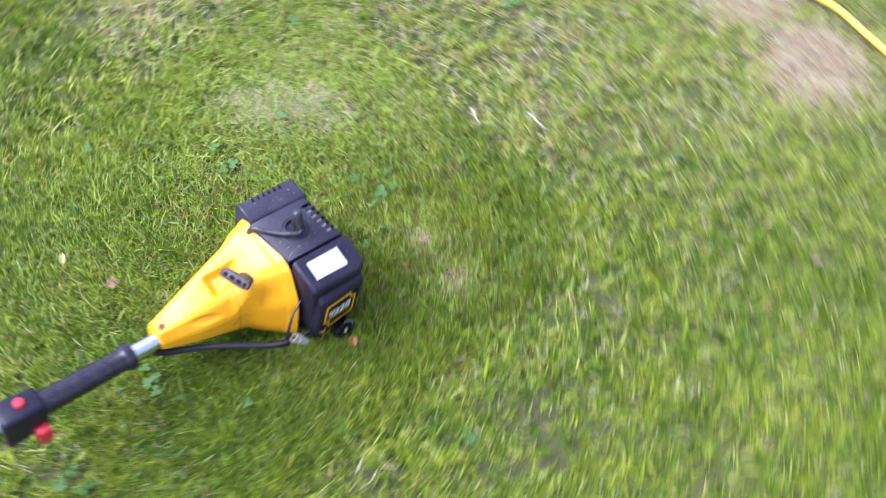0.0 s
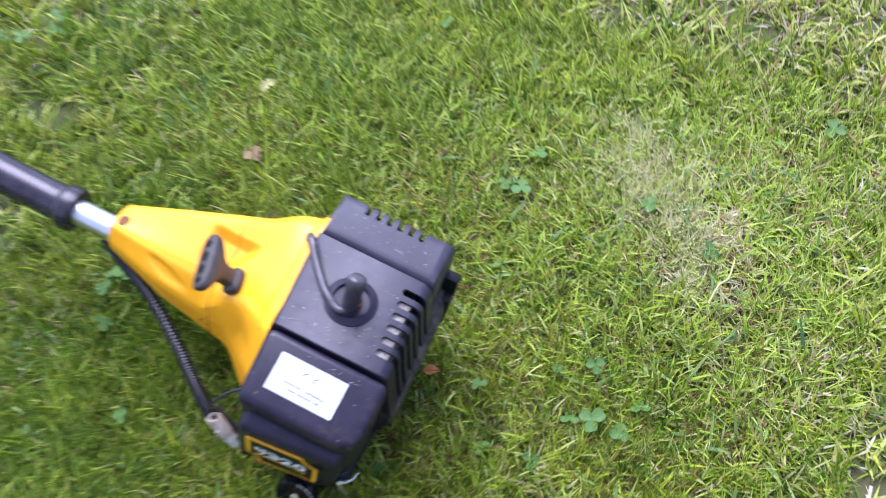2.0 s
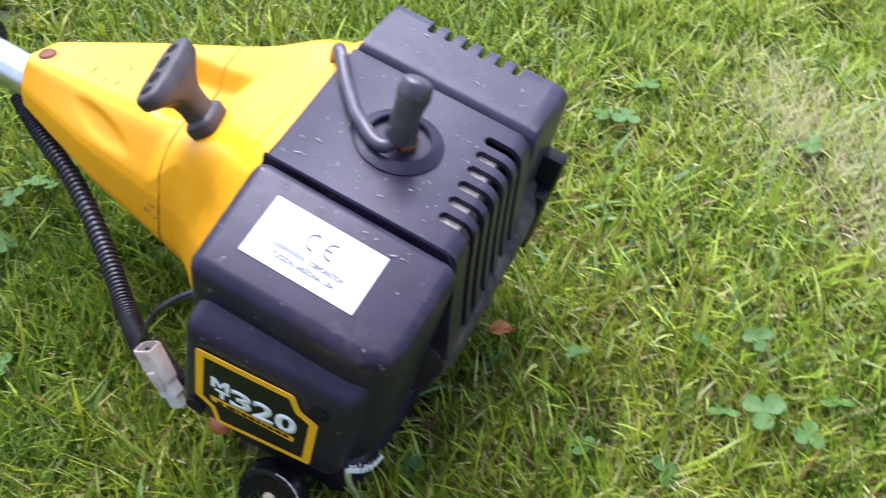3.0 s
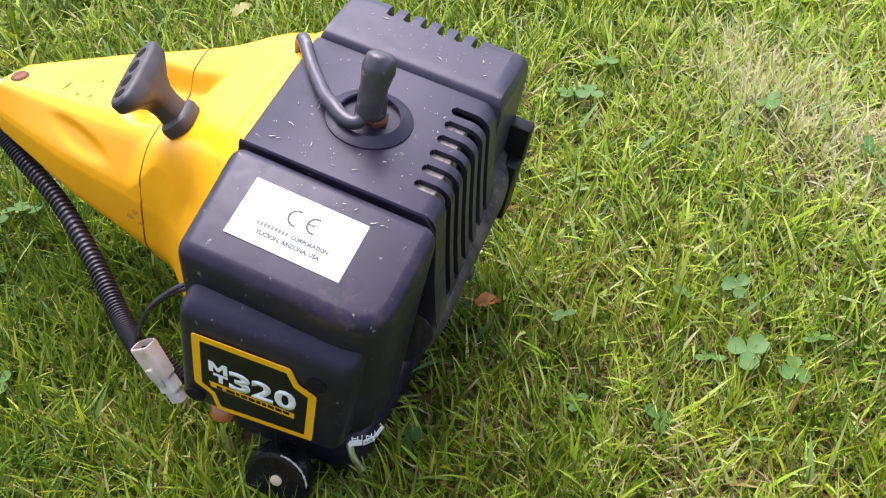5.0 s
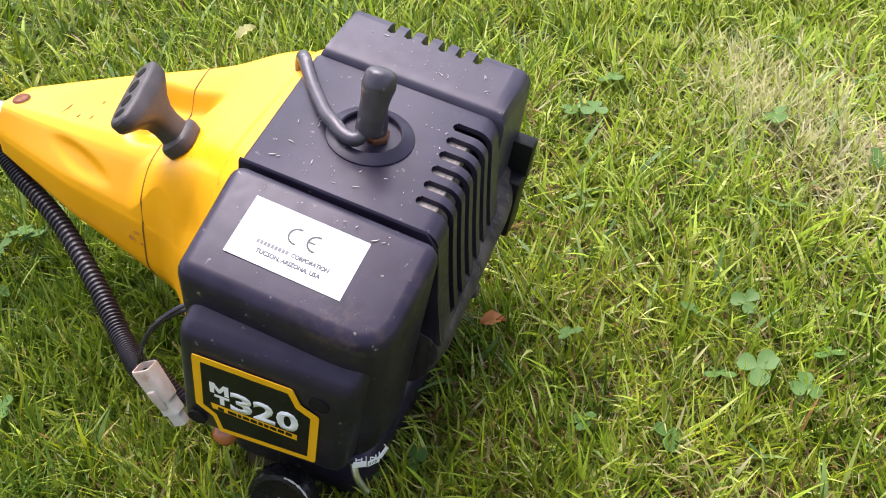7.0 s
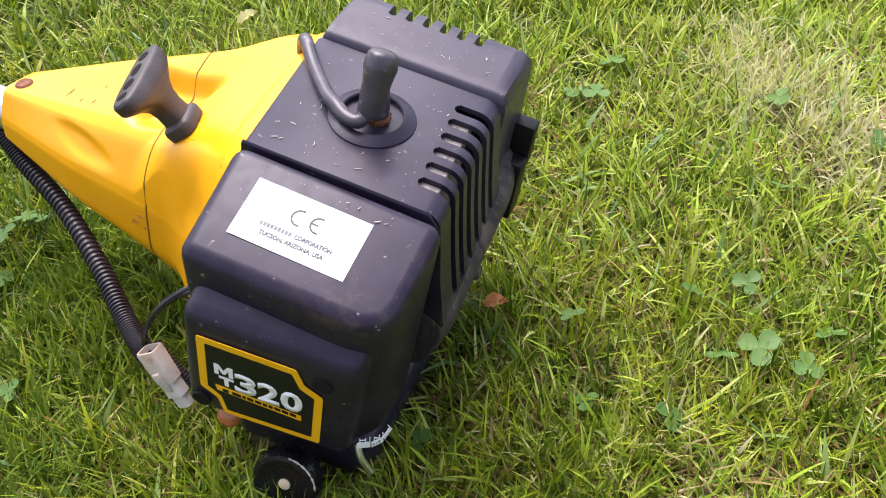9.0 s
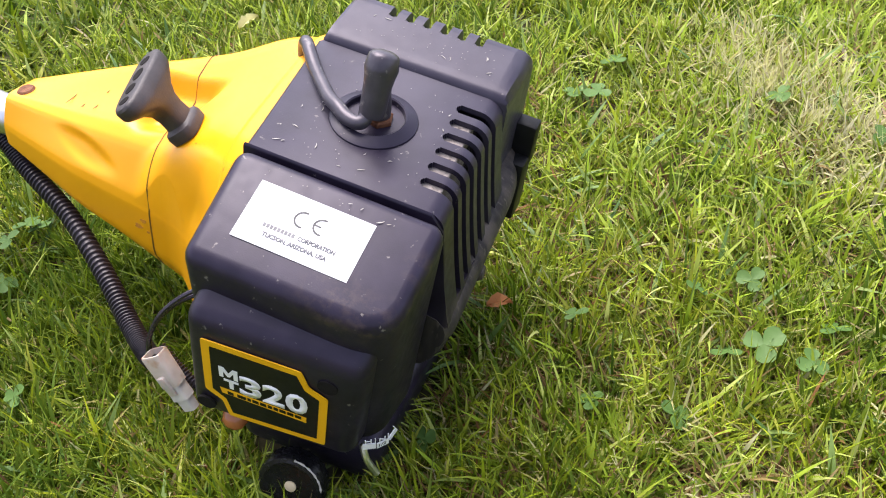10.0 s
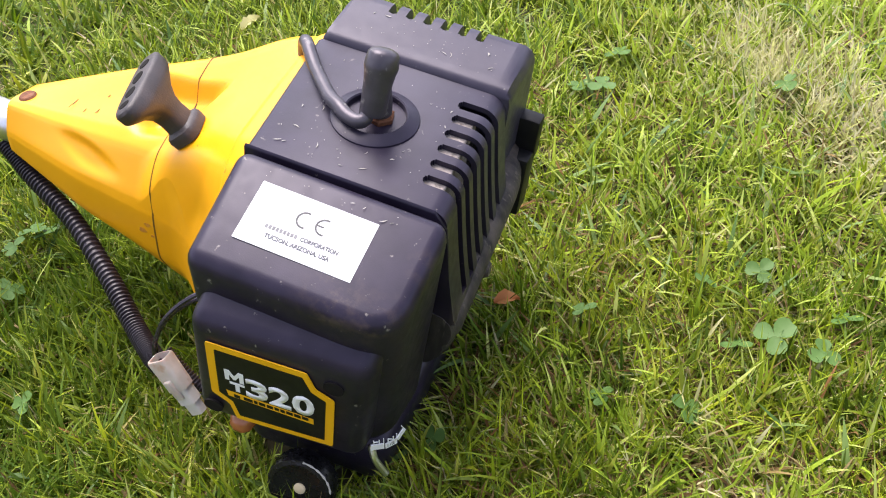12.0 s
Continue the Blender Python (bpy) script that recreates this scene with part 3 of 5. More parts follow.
left = [(-0.0205, -0.06), (-0.0200, TOPW - 0.006), (-0.0185, TOPW - 0.0015), (-0.0165, TOPW)]
low = [(0.0925, -0.056), (0.0940, -0.064)]
edges = [CV0]
for s in SLOTS:
    edges += [s - SLOT_W, s + SLOT_W]
edges.append(CV1)
for k in range(0, len(edges), 2):
    strip(bm, full, edges[k], edges[k + 1])
for s in SLOTS:
    m = 6
    for j in range(m):
        f0, f1 = -1 + 2 * j / m, -1 + 2 * (j + 1) / m
        fm = (f0 + f1) / 2
        start = 0.0638 + SLOT_W * (1 - math.sqrt(1 - fm * fm)) + 0.0025 * (s - SLOTS[0]) / -0.0574
        strip(bm, left + [(start, TOPW)], s + SLOT_W * f0, s + SLOT_W * f1)
    strip(bm, low, s - SLOT_W, s + SLOT_W)
# front lip towards the air filter
add_loft(bm, [[(u, CV0 + dv, w) for u, w in ((-0.0205, -0.05), (-0.0195 - dw * 0.2, TOPW - dw), (0.0765, TOPW - dw), (0.0832, TOPW - 0.009), (0.0878, -0.032), (0.0932, -0.060), (0.088, -0.090), (0.060, -0.090))]
              for dv, dw in ((-0.0011, 0.0016), (-0.0008, 0.0006), (0.0, 0.0))])
for v in bm.verts:
    if v.co.x < -0.012:
        v.co.x -= 0.09 * max(0.0, v.co.y - CV0)
    elif v.co.x > 0.05:
        v.co.x -= 0.040 * max(0.0, v.co.y - CV0)
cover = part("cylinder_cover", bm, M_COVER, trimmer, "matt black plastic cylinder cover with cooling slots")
# raised collar round the plug
CC = Vector((0.0262, 0.0925, TOPW))
bm = bmesh.new()
ringrows = [(0.0222, -0.001), (0.0218, 0.0008), (0.0206, 0.0015), (0.0186, 0.0024), (0.0170, 0.0032), (0.0160, 0.0036), (0.0153, 0.0030), (0.0150, 0.0004)]
add_loft(bm, [[CC + Vector((r * math.cos(a), r * math.sin(a), h)) for a in (2 * math.pi * k / 40 for k in range(40))] for r, h in ringrows], cap=False)
part("plug_collar", bm, M_BLACK, cover, "raised round collar of the spark plug opening")
part("plug_well", disc_stack((0, 0, 1), CC + Vector((0, 0, -0.001)), [(0, 0.0152), (0.0014, 0.0152)], 28), M_BLACK, cover, "dusty floor of the plug opening")
# cylinder fins seen through the slots
for k in range(5):
    part("cooling_fin", box(0.040, 0.0740 - 0.0010 * k, SLOTS[k] - 0.0024, SLOTS[k] + 0.0082, -0.060, TOPW - 0.0034, 0.0006, 1), M_CAST, trimmer, "grey cast aluminium cooling fin")
# near-black block paints the unlit inside behind the slots
part("cylinder_block", box(0.0, 0.070, 0.055, 0.13, -0.10, TOPW - 0.009, 0.004), M_DARK, trimmer, "near-black block inside the cover, its shade put into the colour")

# -- far cover over the exhaust, raised a little, with a notched rim --
prof = [(0.1365, TOPW - 0.05), (0.1365, TOPW - 0.001), (0.1375, TOPW + 0.0008), (0.1388, TOPW + 0.0026), (0.1410, TOPW + 0.0036), (0.1460, TOPW + 0.0043), (0.1640, TOPW + 0.00619), (0.1710, TOPW + 0.00702), (0.1725, TOPW + 0.0071), (0.1765, TOPW + 0.0062), (0.1790, TOPW + 0.0028), (0.1800, TOPW - 0.004), (0.1815, -0.06), (0.1790, -0.10)]
NOTCH = [(0.0015 + 0.0100 * k, 0.0023) for k in range(6)]
bm = bmesh.new()


def far_band(bm, u0, u1, p):
    inn = [(v - 0.0005 - 0.003 * (v > 0.17), w - 0.003) for v, w in p]
    loop = p + inn[::-1]
    add_loft(bm, [[(u0, v, w) for v, w in loop], [(u1, v, w) for v, w in loop]])


wall = [(0.1800, TOPW - 0.014), (0.1815, -0.06), (0.1790, -0.10)]
e = [-0.0215]
for c, h in NOTCH:
    e += [c - h, c + h]
e.append(0.0712)
for k in range(0, len(e), 2):
    far_band(bm, e[k], e[k + 1], prof)
for c, h in NOTCH:
    for j in range(4):
        f0, f1 = -1 + j / 2, -1 + (j + 1) / 2
        fm = (f0 + f1) / 2
        far_band(bm, c + h * f0, c + h * f1, prof[:7] + [(0.1670 + h * (1 - math.sqrt(1 - fm * fm)), TOPW + 0.00655)])
    far_band(bm, c - h, c + h, wall)
# rounded end towards the grille side
ends = []
for du, sh in ((0.0712, 0.0), (0.0750, 0.0010), (0.0780, 0.0032), (0.0799, 0.0070), (0.0806, 0.0115)):
    ends.append([(du, 0.158 + (v - 0.158) * (1 - sh * 4.0), min(w, TOPW + 0.0072 - sh)) for v, w in prof])
add_loft(bm, ends)
add_loft(bm, [[(u, 0.158 + (v - 0.158) * k, min(w, TOPW + 0.0072 - d)) for v, w in prof] for u, k, d in ((-0.0215, 1, 0), (-0.0235, 0.99, 0.002), (-0.0245, 0.97, 0.006))])
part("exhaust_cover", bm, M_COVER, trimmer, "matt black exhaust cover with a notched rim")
# dusty flank below the slots, which bulges out and climbs towards the exhaust
bm = bmesh.new()
rings = []
for k in range(17):
    v = 0.046 + 0.131 * k / 16
    dw = (v - 0.090) * 0.13
    e0 = (0.003 if k in (0, 16) else 0.0) + 0.30 * max(0.0, v - 0.150) + 0.035 * (v - 0.046)
    rings.append([(u - e0, v, w + dw) for u, w in ((0.066, -0.050), (0.0905, -0.0545), (0.0945, -0.0580), (0.0962, -0.0625), (0.0962, -0.068), (0.0950, -0.073), (0.0925, -0.076), (0.0930, -0.080),
                                                  (0.0915, -0.086), (0.0860, -0.094), (0.0740, -0.102), (0.062, -0.104))])
add_loft(bm, rings)
part("exhaust_flank", bm, M_DUSTY, trimmer, "dust-covered flank beside the cooling slots")
part("crankcase", hexa([(0.0, 0.03, -0.135), (0.070, 0.03, -0.135), (0.070, 0.165, -0.130), (0.0, 0.165, -0.130),
                        (0.0, 0.03, -0.06), (0.082, 0.03, -0.075), (0.082, 0.168, -0.060), (0.0, 0.168, -0.05)], 0.006, 3), M_DUSTY, trimmer, "dusty dark crankcase")
# near-black filler paints the shade behind the notched rim
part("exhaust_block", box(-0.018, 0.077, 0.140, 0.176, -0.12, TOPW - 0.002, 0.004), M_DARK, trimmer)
# dark guard plates at the exhaust outlet
part("guard_plate", box(0.072, 0.0925, 0.170, 0.180, -0.054, -0.026, 0.0015), M_PLATE, trimmer, "dark metal guard plate at the exhaust")
part("guard_plate", box(0.072, 0.0920, 0.160, 0.176, -0.090, -0.047, 0.0015), M_PLATE, trimmer, "dark metal guard plate at the exhaust")
part("flank_bolt", disc_stack((1, 0.1, 0.1), (0.084, 0.110, -0.088), [(0, 0.0055), (0.006, 0.0055), (0.009, 0.004)], 16), M_DUSTY, trimmer, "dusty bolt head")

# -- air filter cover: upper box, and the lower front box that carries the plate --
bm = hexa([(-0.012, -0.010, -0.114), (0.0800, -0.004, -0.116), (0.0820, 0.0432, -0.122), (-0.014, 0.0432, -0.120),
           (-0.0165, -0.0165, -0.0035), (0.0860, -0.0155, -0.0048), (0.0868, 0.0432, 0.0121), (-0.0198, 0.0432, 0.0136)], 0.0072, 5,
          {(1, 5): 0.017})
filt = part("air_filter_cover", bm, M_FILTER, trimmer, "matt black plastic air filter cover with a worn corner")
bm = hexa([(-0.0135, -0.0235, -0.112), (0.0735, -0.0165, -0.112), (0.0735, 0.006, -0.112), (-0.0130, 0.006, -0.112),
           (-0.0090, -0.0290, -0.0285), (0.0790, -0.0215, -0.0300), (0.0790, 0.006, -0.0135), (-0.0090, 0.006, -0.0105)], 0.0078, 5)
part("front_box", bm, M_BLACK, filt, "lower front box of the air filter cover")
# thin near-black discs paint the shade of two screw holes
part("recess", disc_stack((0.09, -1, -0.06), (0.0610, -0.0215, -0.0475), [(0, 0.005), (0.0013, 0.005)], 20), M_DARK, filt, "flat near-black disc painting the shade of a screw hole")
part("recess", disc_stack((0.09, -1, -0.06), (-0.0025, -0.0242, -0.0985), [(0, 0.005), (0.0013, 0.005)], 20), M_DARK, filt, "flat near-black disc painting the shade of a screw hole")

# rating label on the sloping top
LAB = basis((0.0, 0.0, 0.0014), (1, 0.0, -0.024), (0, 1, 0.287))
label_ob = part("rating_label", prism([(0, 0), (0.057, 0), (0.057, 0.0305), (0, 0.0305)], 0.0004, LAB), M_WHITE, filt, "white paper rating label", smooth=False)


def on_label(x, y):
    m = LAB.copy()
    m.translation = LAB @ Vector((x, y, 0.0004))
    return m


def arc_outline(cx, cy, r, t, a0, a1, n=20):
    outer = [(cx + r * math.cos(a0 + (a1 - a0) * k / n), cy + r * math.sin(a0 + (a1 - a0) * k / n)) for k in range(n + 1)]
    inner = [(cx + (r - t) * math.cos(a0 + (a1 - a0) * k / n), cy + (r - t) * math.sin(a0 + (a1 - a0) * k / n)) for k in range(n + 1)]
    return outer + inner[::-1]


part("mark_letter", prism(arc_outline(0.0262, 0.0195, 0.0043, 0.0009, radians(75), radians(285)), 0.00015, on_label(0, 0)), M_INK, label_ob, "printed letter C", smooth=False)
bm = prism(arc_outline(0.0355, 0.0195, 0.0043, 0.0009, radians(75), radians(285)), 0.00015, on_label(0, 0))
part("mark_letter", bm, M_INK, label_ob, "printed letter E", smooth=False)
part("mark_letter", prism([(0.0315, 0.0191), (0.0352, 0.0191), (0.0352, 0.0199), (0.0315, 0.0199)], 0.00018, on_label(0, 0)), M_INK, label_ob, smooth=False)
for k in range(9):
    x0 = 0.0110 + 0.00178 * k
    part("print_bar", prism([(x0, 0.0096), (x0 + 0.0013, 0.0096), (x0 + 0.0013, 0.0116), (x0, 0.0116)], 0.00012, on_label(0, 0)), M_GREYINK, label_ob, smooth=False)
part("print_line", text_bm("CORPORATION", 0.0021, on_label(0.0282, 0.0095), 0.0182, 0.0002, 0.035), M_GREYINK, label_ob, smooth=False)
part("print_line", text_bm("TUCSON, ARIZONA, USA", 0.0021, on_label(0.0128, 0.0053), 0.0315, 0.0002, 0.035), M_GREYINK, label_ob, smooth=False)

# model plate on the front box
PL = basis((-0.0013, -0.0281, -0.0424), (0.996, 0.0866, -0.01), (0, -0.060, 1))


def plate_outline(g):
    """The stepped plate outline, shrunk by g."""
    p = [(0.001 + g, 0.002 - g), (0.0501 - g * 0.5, 0.0019 - g), (0.0541 - g * 0.5, -0.0094 - g * 0.8), (0.0634 - g, -0.0148 - g * 0.6), (0.0626 - g, -0.0582 + g),
         (0.0119 + g * 0.5, -0.0612 + g), (0.0091 + g * 0.5, -0.0484 + g * 0.8), (0.0003 + g, -0.0419 + g * 0.6)]
    cut = 0.0016 if g == 0 else 0.0005
    out = []
    for i, b in enumerate(p):
        a, c = Vector(p[i - 1]), Vector(p[(i + 1) % len(p)])
        b = Vector(b)
        out += [tuple(b + (a - b).normalized() * cut), tuple(b * 0.6 + 0.2 * (b + (a - b).normalized() * cut) + 0.2 * (b + (c - b).normalized() * cut)), tuple(b + (c - b).normalized() * cut)]
    return out



def on_plate(x, y, z=0.0):
    m = PL.copy()
    m.translation = PL @ Vector((x, y, z))
    return m


plate = part("model_plate", prism(plate_outline(0), 0.0006, PL), M_PYELLOW, filt, "yellow-framed black model plate", smooth=False)
part("plate_field", prism(plate_outline(0.0042), 0.0002, on_plate(0, 0, 0.0006)), M_PLATE, plate, "black field of the plate", smooth=False)
ZP = 0.0008
part("plate_letter", prism([(0.0089, -0.0250), (0.0111, -0.0250), (0.0111, -0.0198), (0.0131, -0.0236), (0.0143, -0.0236), (0.0163, -0.0198), (0.0163, -0.0250),
                            (0.0185, -0.0250), (0.0185, -0.0162), (0.0160, -0.0162), (0.0137, -0.0205), (0.0114, -0.0162), (0.0089, -0.0162)], 0.00015, on_plate(0, 0, ZP)), M_PWHITE, plate, smooth=False)
part("plate_letter", prism([(0.0137, -0.0338), (0.0159, -0.0338), (0.0159, -0.0280), (0.0186, -0.0280), (0.0186, -0.0260), (0.0110, -0.0260), (0.0110, -0.0280),
                            (0.0137, -0.0280)], 0.00015, on_plate(0, 0, ZP)), M_PWHITE, plate, smooth=False)
for k, ch in enumerate("320"):
    part("plate_digit", text_bm(ch, 0.0160, on_plate(0.0190 + 0.0117 * k, -0.0345, ZP), 0.0112, 0.00015, 0.035), M_PWHITE, plate, smooth=False)
part("plate_band", prism([(0.0095, -0.0398), (0.0530, -0.0415), (0.0530, -0.0368), (0.0086, -0.0352)], 0.0002, on_plate(0, 0, ZP)), M_PYELLOW, plate, "yellow band on the plate", smooth=False)
for x0, x1 in ((0.0125, 0.0155), (0.0175, 0.0220), (0.0228, 0.0245), (0.0253, 0.0285), (0.0293, 0.0325), (0.0333, 0.0355), (0.0363, 0.0385), (0.0393, 0.0425), (0.0433, 0.0465), (0.0473, 0.0505)):
    part("plate_bar", prism([(x0, -0.0393), (x1, -0.0395), (x1, -0.0371), (x0, -0.0368)], 0.0002, on_plate(0, 0, ZP + 0.0002)), M_PLATE, plate, smooth=False)

# choke scale and lever under the filter cover's corner
for k, (a, c) in enumerate((((0.0738, -0.0098), (0.0795, -0.0063)), ((0.0799, -0.0060), (0.0838, -0.0008)), ((0.0840, -0.0003), (0.0855, 0.0060)))):
    ln = math.hypot(c[0] - a[0], c[1] - a[1])
    m = basis((a[0] + 0.0028, a[1] - 0.0004, -0.1068 + (0.0022 if k == 2 else 0.0)), (c[0] - a[0], c[1] - a[1], 0.0032 if k == 2 else 0.0005), (0, 0, 1))
    sc = part("scale_field", prism([(0, 0), (ln, 0), (ln, 0.0046), (0, 0.0046)], 0.0006, m), M_PWHITE, filt, "white choke scale field", smooth=False)
    m3 = m.copy()
    m3.translation = m @ Vector((0.0012, 0.0056, 0.0003))
    m2 = m.copy()
    m2.translation = m @ Vector((0.0010, 0.0011, 0.0006))
    if k == 1:
        part("scale_mark", text_bm("1/2", 0.0026, m2, 0.0040, 0.0001), M_INK, filt, smooth=False)
    if k < 2:
        part("scale_mark", text_bm("HN"[k], 0.0032, m3, 0.0034, 0.0004), M_PWHITE, filt, smooth=False)
    part("scale_mark", prism([(ln - 0.0004, 0.0050), (ln, 0.0050), (ln, 0.0092), (ln - 0.0004, 0.0092)], 0.0006, m), M_PWHITE, filt, smooth=False)
bm = bmesh.new()
add_tube(bm, spline([(0.075, -0.006, -0.110), (0.0790, -0.0090, -0.117), (0.0855, -0.0090, -0.126)], 5), 0.0019, 8)
part("choke_lever", bm, M_ALU, trimmer, "small grey choke lever")

# tank, fuel cap and bulb
bm = hexa([(0.002, -0.004, -0.158), (0.080, 0.004, -0.166), (0.080, 0.150, -0.166), (0.002, 0.150, -0.158),
           (-0.004, -0.008, -0.116), (0.082, -0.002, -0.118), (0.082, 0.160, -0.118), (-0.004, 0.160, -0.116)], 0.010, 4)
part("fuel_tank", bm, M_BLACK, trimmer, "black fuel tank resting in the grass")
cap_axis = Vector((0.05, -0.92, 0.36)).normalized()
CK = Vector((0.0460, -0.0290, -0.1400))
bm = disc_stack(cap_axis, CK - cap_axis * 0.014, [(0, 0.0150), (0.003, 0.0180), (0.011, 0.0185), (0.0132, 0.0175), (0.0138, 0.0150), (0.0128, 0.0128), (0.0125, 0.002)], 44)
fcap = part("fuel_cap", bm, M_CAP, trimmer, "round black ribbed fuel cap")
sd = cap_axis.orthogonal().normalized()
up = cap_axis.cross(sd)
for k in range(22):
    a = 2 * math.pi * k / 22
    c = CK - cap_axis * 0.0065 + (sd * math.cos(a) + up * math.sin(a)) * 0.0183
    f = basis(c, cap_axis, (-sd * math.sin(a) + up * math.cos(a)))
    part("rib", prism([(-0.0045, -0.0008), (0.0045, -0.0008), (0.0050, 0.0), (0.0045, 0.0008), (-0.0045, 0.0008)], 0.0011, f), M_CAP, fcap)
e1 = Vector((0.55, 0, 0.85))
e1 = (e1 - cap_axis * e1.dot(cap_axis)).normalized()
e2 = cap_axis.cross(e1)
bm = bmesh.new()
add_tube(bm, [CK - cap_axis * 0.0008 + (e1 * math.cos(a) + e2 * math.sin(a)) * 0.0171 for a in (-0.75 + 0.1 * k for k in range(15))], [0.0002 + 0.0005 * abs(math.sin(1.9 * k)) for k in range(15)], 6)
part("worn_rim", bm, M_CHIP, fcap, "whitish scratched edge of the cap")
part("cap_centre", disc_stack(cap_axis, CK - cap_axis * 0.0016, [(0, 0.0032), (0.0009, 0.0032), (0.0013, 0.0024)], 16), M_CREAM, fcap, "cream dot on the fuel cap")
part("primer_bulb", disc_stack((0.1, -1, -0.2), (0.006, -0.010, -0.121), [(0, 0.0068), (0.0045, 0.0070), (0.0085, 0.0056), (0.0105, 0.0028)], 18), M_AMBER, trimmer, "amber rubber primer bulb")

# -- spark plug boot and lead --
BX, BY = 0.0275, 0.0945
near_end, far_end = Vector((0.0280, 0.0840, TOPW + 0.0098)), Vector((0.0276, 0.0960, TOPW + 0.0398))
bm = bmesh.new()
boot_path = [near_end.lerp(far_end, f) + Vector((0, 0, 0.0022 * math.sin(math.pi * f))) for f in (0.045, 0.0, 0.0, 0.05, 0.2, 0.4, 0.58, 0.66, 0.72, 0.8, 0.9, 0.95, 0.985, 1.0)]
add_tube(bm, boot_path, [0.0042, 0.0048, 0.0060, 0.0064, 0.0066, 0.0068, 0.0076, 0.0082, 0.0082, 0.0078, 0.0074, 0.0062, 0.0040, 0.0012], 22)
boot = part("plug_boot", bm, M_BOOT, trimmer, "slanting dusty black rubber spark plug boot")
bm = bmesh.new()
add_tube(bm, [Vector((BX, BY, TOPW - 0.0005)), Vector((BX - 0.0004, BY - 0.0002, TOPW + 0.008)), Vector((BX - 0.0012, BY - 0.0008, TOPW + 0.016)), Vector((BX - 0.0010, BY - 0.0010, TOPW + 0.024)), Vector((BX - 0.0006, BY - 0.0006, TOPW + 0.029))],
         [0.0062, 0.0064, 0.0066, 0.0066, 0.0050], 22)
part("boot_skirt", bm, M_BOOT, boot, "skirt of the boot over the spark plug")
lead = spline([(-0.0330, 0.1330, TOPW - 0.014), (-0.0315, 0.1300, TOPW - 0.002), (-0.0275, 0.1250, TOPW + 0.0040), (-0.0142, 0.1084, TOPW + 0.0042), (0.0020, 0.0905, TOPW + 0.0062), (0.0105, 0.0836, TOPW + 0.0078),
               (0.0168, 0.0796, TOPW + 0.0074), (0.0232, 0.0780, TOPW + 0.0076), (0.0262, 0.0800, TOPW + 0.0092), (0.0252, 0.0842, TOPW + 0.0120)], 8)
bm = bmesh.new()
add_tube(bm, lead, 0.0036, 14)
part("ignition_lead", bm, M_BOOT, trimmer, "thick black ignition lead")
part("plug_base", disc_stack((0, 0, 1), (BX + 0.0010, BY - 0.0010, TOPW), [(0, 0.0072), (0.0024, 0.0072), (0.0032, 0.0064)], 6), M_RUST, trimmer, "rusty spark plug hexagon")

# -- corrugated conduit, wires and connector --
cpath = spline([(-0.226, 0.098, -0.118), (-0.202, 0.089, -0.128), (-0.160, 0.071, -0.131), (-0.114, 0.042, -0.131), (-0.081, 0.018, -0.130), (-0.060, 0.003, -0.125), (-0.049, -0.004, -0.120)], 68)
bm = bmesh.new()
add_tube(bm, cpath, [0.0061 if k % 5 < 2 else 0.0047 for k in range(len(cpath))], 12)
part("conduit", bm, M_CONDUIT, trimmer, "black corrugated cable conduit")
tail = spline([(-0.050, 0.004, -0.118), (-0.036, 0.0, -0.124), (-0.022, -0.002, -0.130), (-0.006, 0.002, -0.136)], 40)
bm = bmesh.new()
add_tube(bm, tail, [0.0036 if k % 5 < 2 else 0.0027 for k in range(len(tail))], 10)
part("conduit", bm, M_CONDUIT, trimmer, "thin corrugated conduit running under the cover")
for path in ([(-0.052, -0.004, -0.118), (-0.050, -0.003, -0.100), (-0.044, 0.002, -0.082), (-0.032, 0.010, -0.068), (-0.016, 0.016, -0.058)],
             [(-0.052, -0.001, -0.118), (-0.052, -0.001, -0.104), (-0.045, 0.004, -0.086), (-0.032, 0.012, -0.073), (-0.016, 0.018, -0.066)],
             [(-0.053, -0.002, -0.120), (-0.047, -0.006, -0.112), (-0.041, -0.008, -0.108)]):
    bm = bmesh.new()
    add_tube(bm, spline(path, 6), 0.0013, 8)
    part("wire", bm, M_RUBBER, trimmer, "thin black wire")
cf = basis((-0.0345, -0.0105, -0.1172), (0.62, -0.12, -0.78), (0.78, 0.1, 0.62))


def sleeve(x0, x1, h0, h1, d0, d1, wall):
    """An open rectangular sleeve with rounded corners, hollow from its mouth inwards."""
    def ring(x, h, d):
        pts = [(h * math.copysign(abs(math.cos(a)) ** 0.45, math.cos(a)), d * math.copysign(abs(math.sin(a)) ** 0.45, math.sin(a))) for a in (2 * math.pi * (k + 0.5) / 28 for k in range(28))]
        return [cf @ Vector((x, y, z)) for y, z in pts]
    return add_loft(bmesh.new(), [ring(x1, h1, d1), ring(x0 + 0.001, h0, d0), ring(x0, h0 - 0.0004, d0 - 0.0004), ring(x0, h0 - wall, d0 - wall), ring(x0 + 0.009, h0 - wall * 1.2, d0 - wall * 1.2)])


part("connector_half", sleeve(-0.0165, 0.004, 0.0068, 0.0064, 0.0052, 0.0048, 0.0012), M_MILKY, trimmer, "milky nylon connector sleeve stained brown")
part("connector_half", sleeve(0.0125, -0.001, 0.0056, 0.0054, 0.0042, 0.0040, 0.0011), M_PALEPL, trimmer, "whitish nylon connector plug")
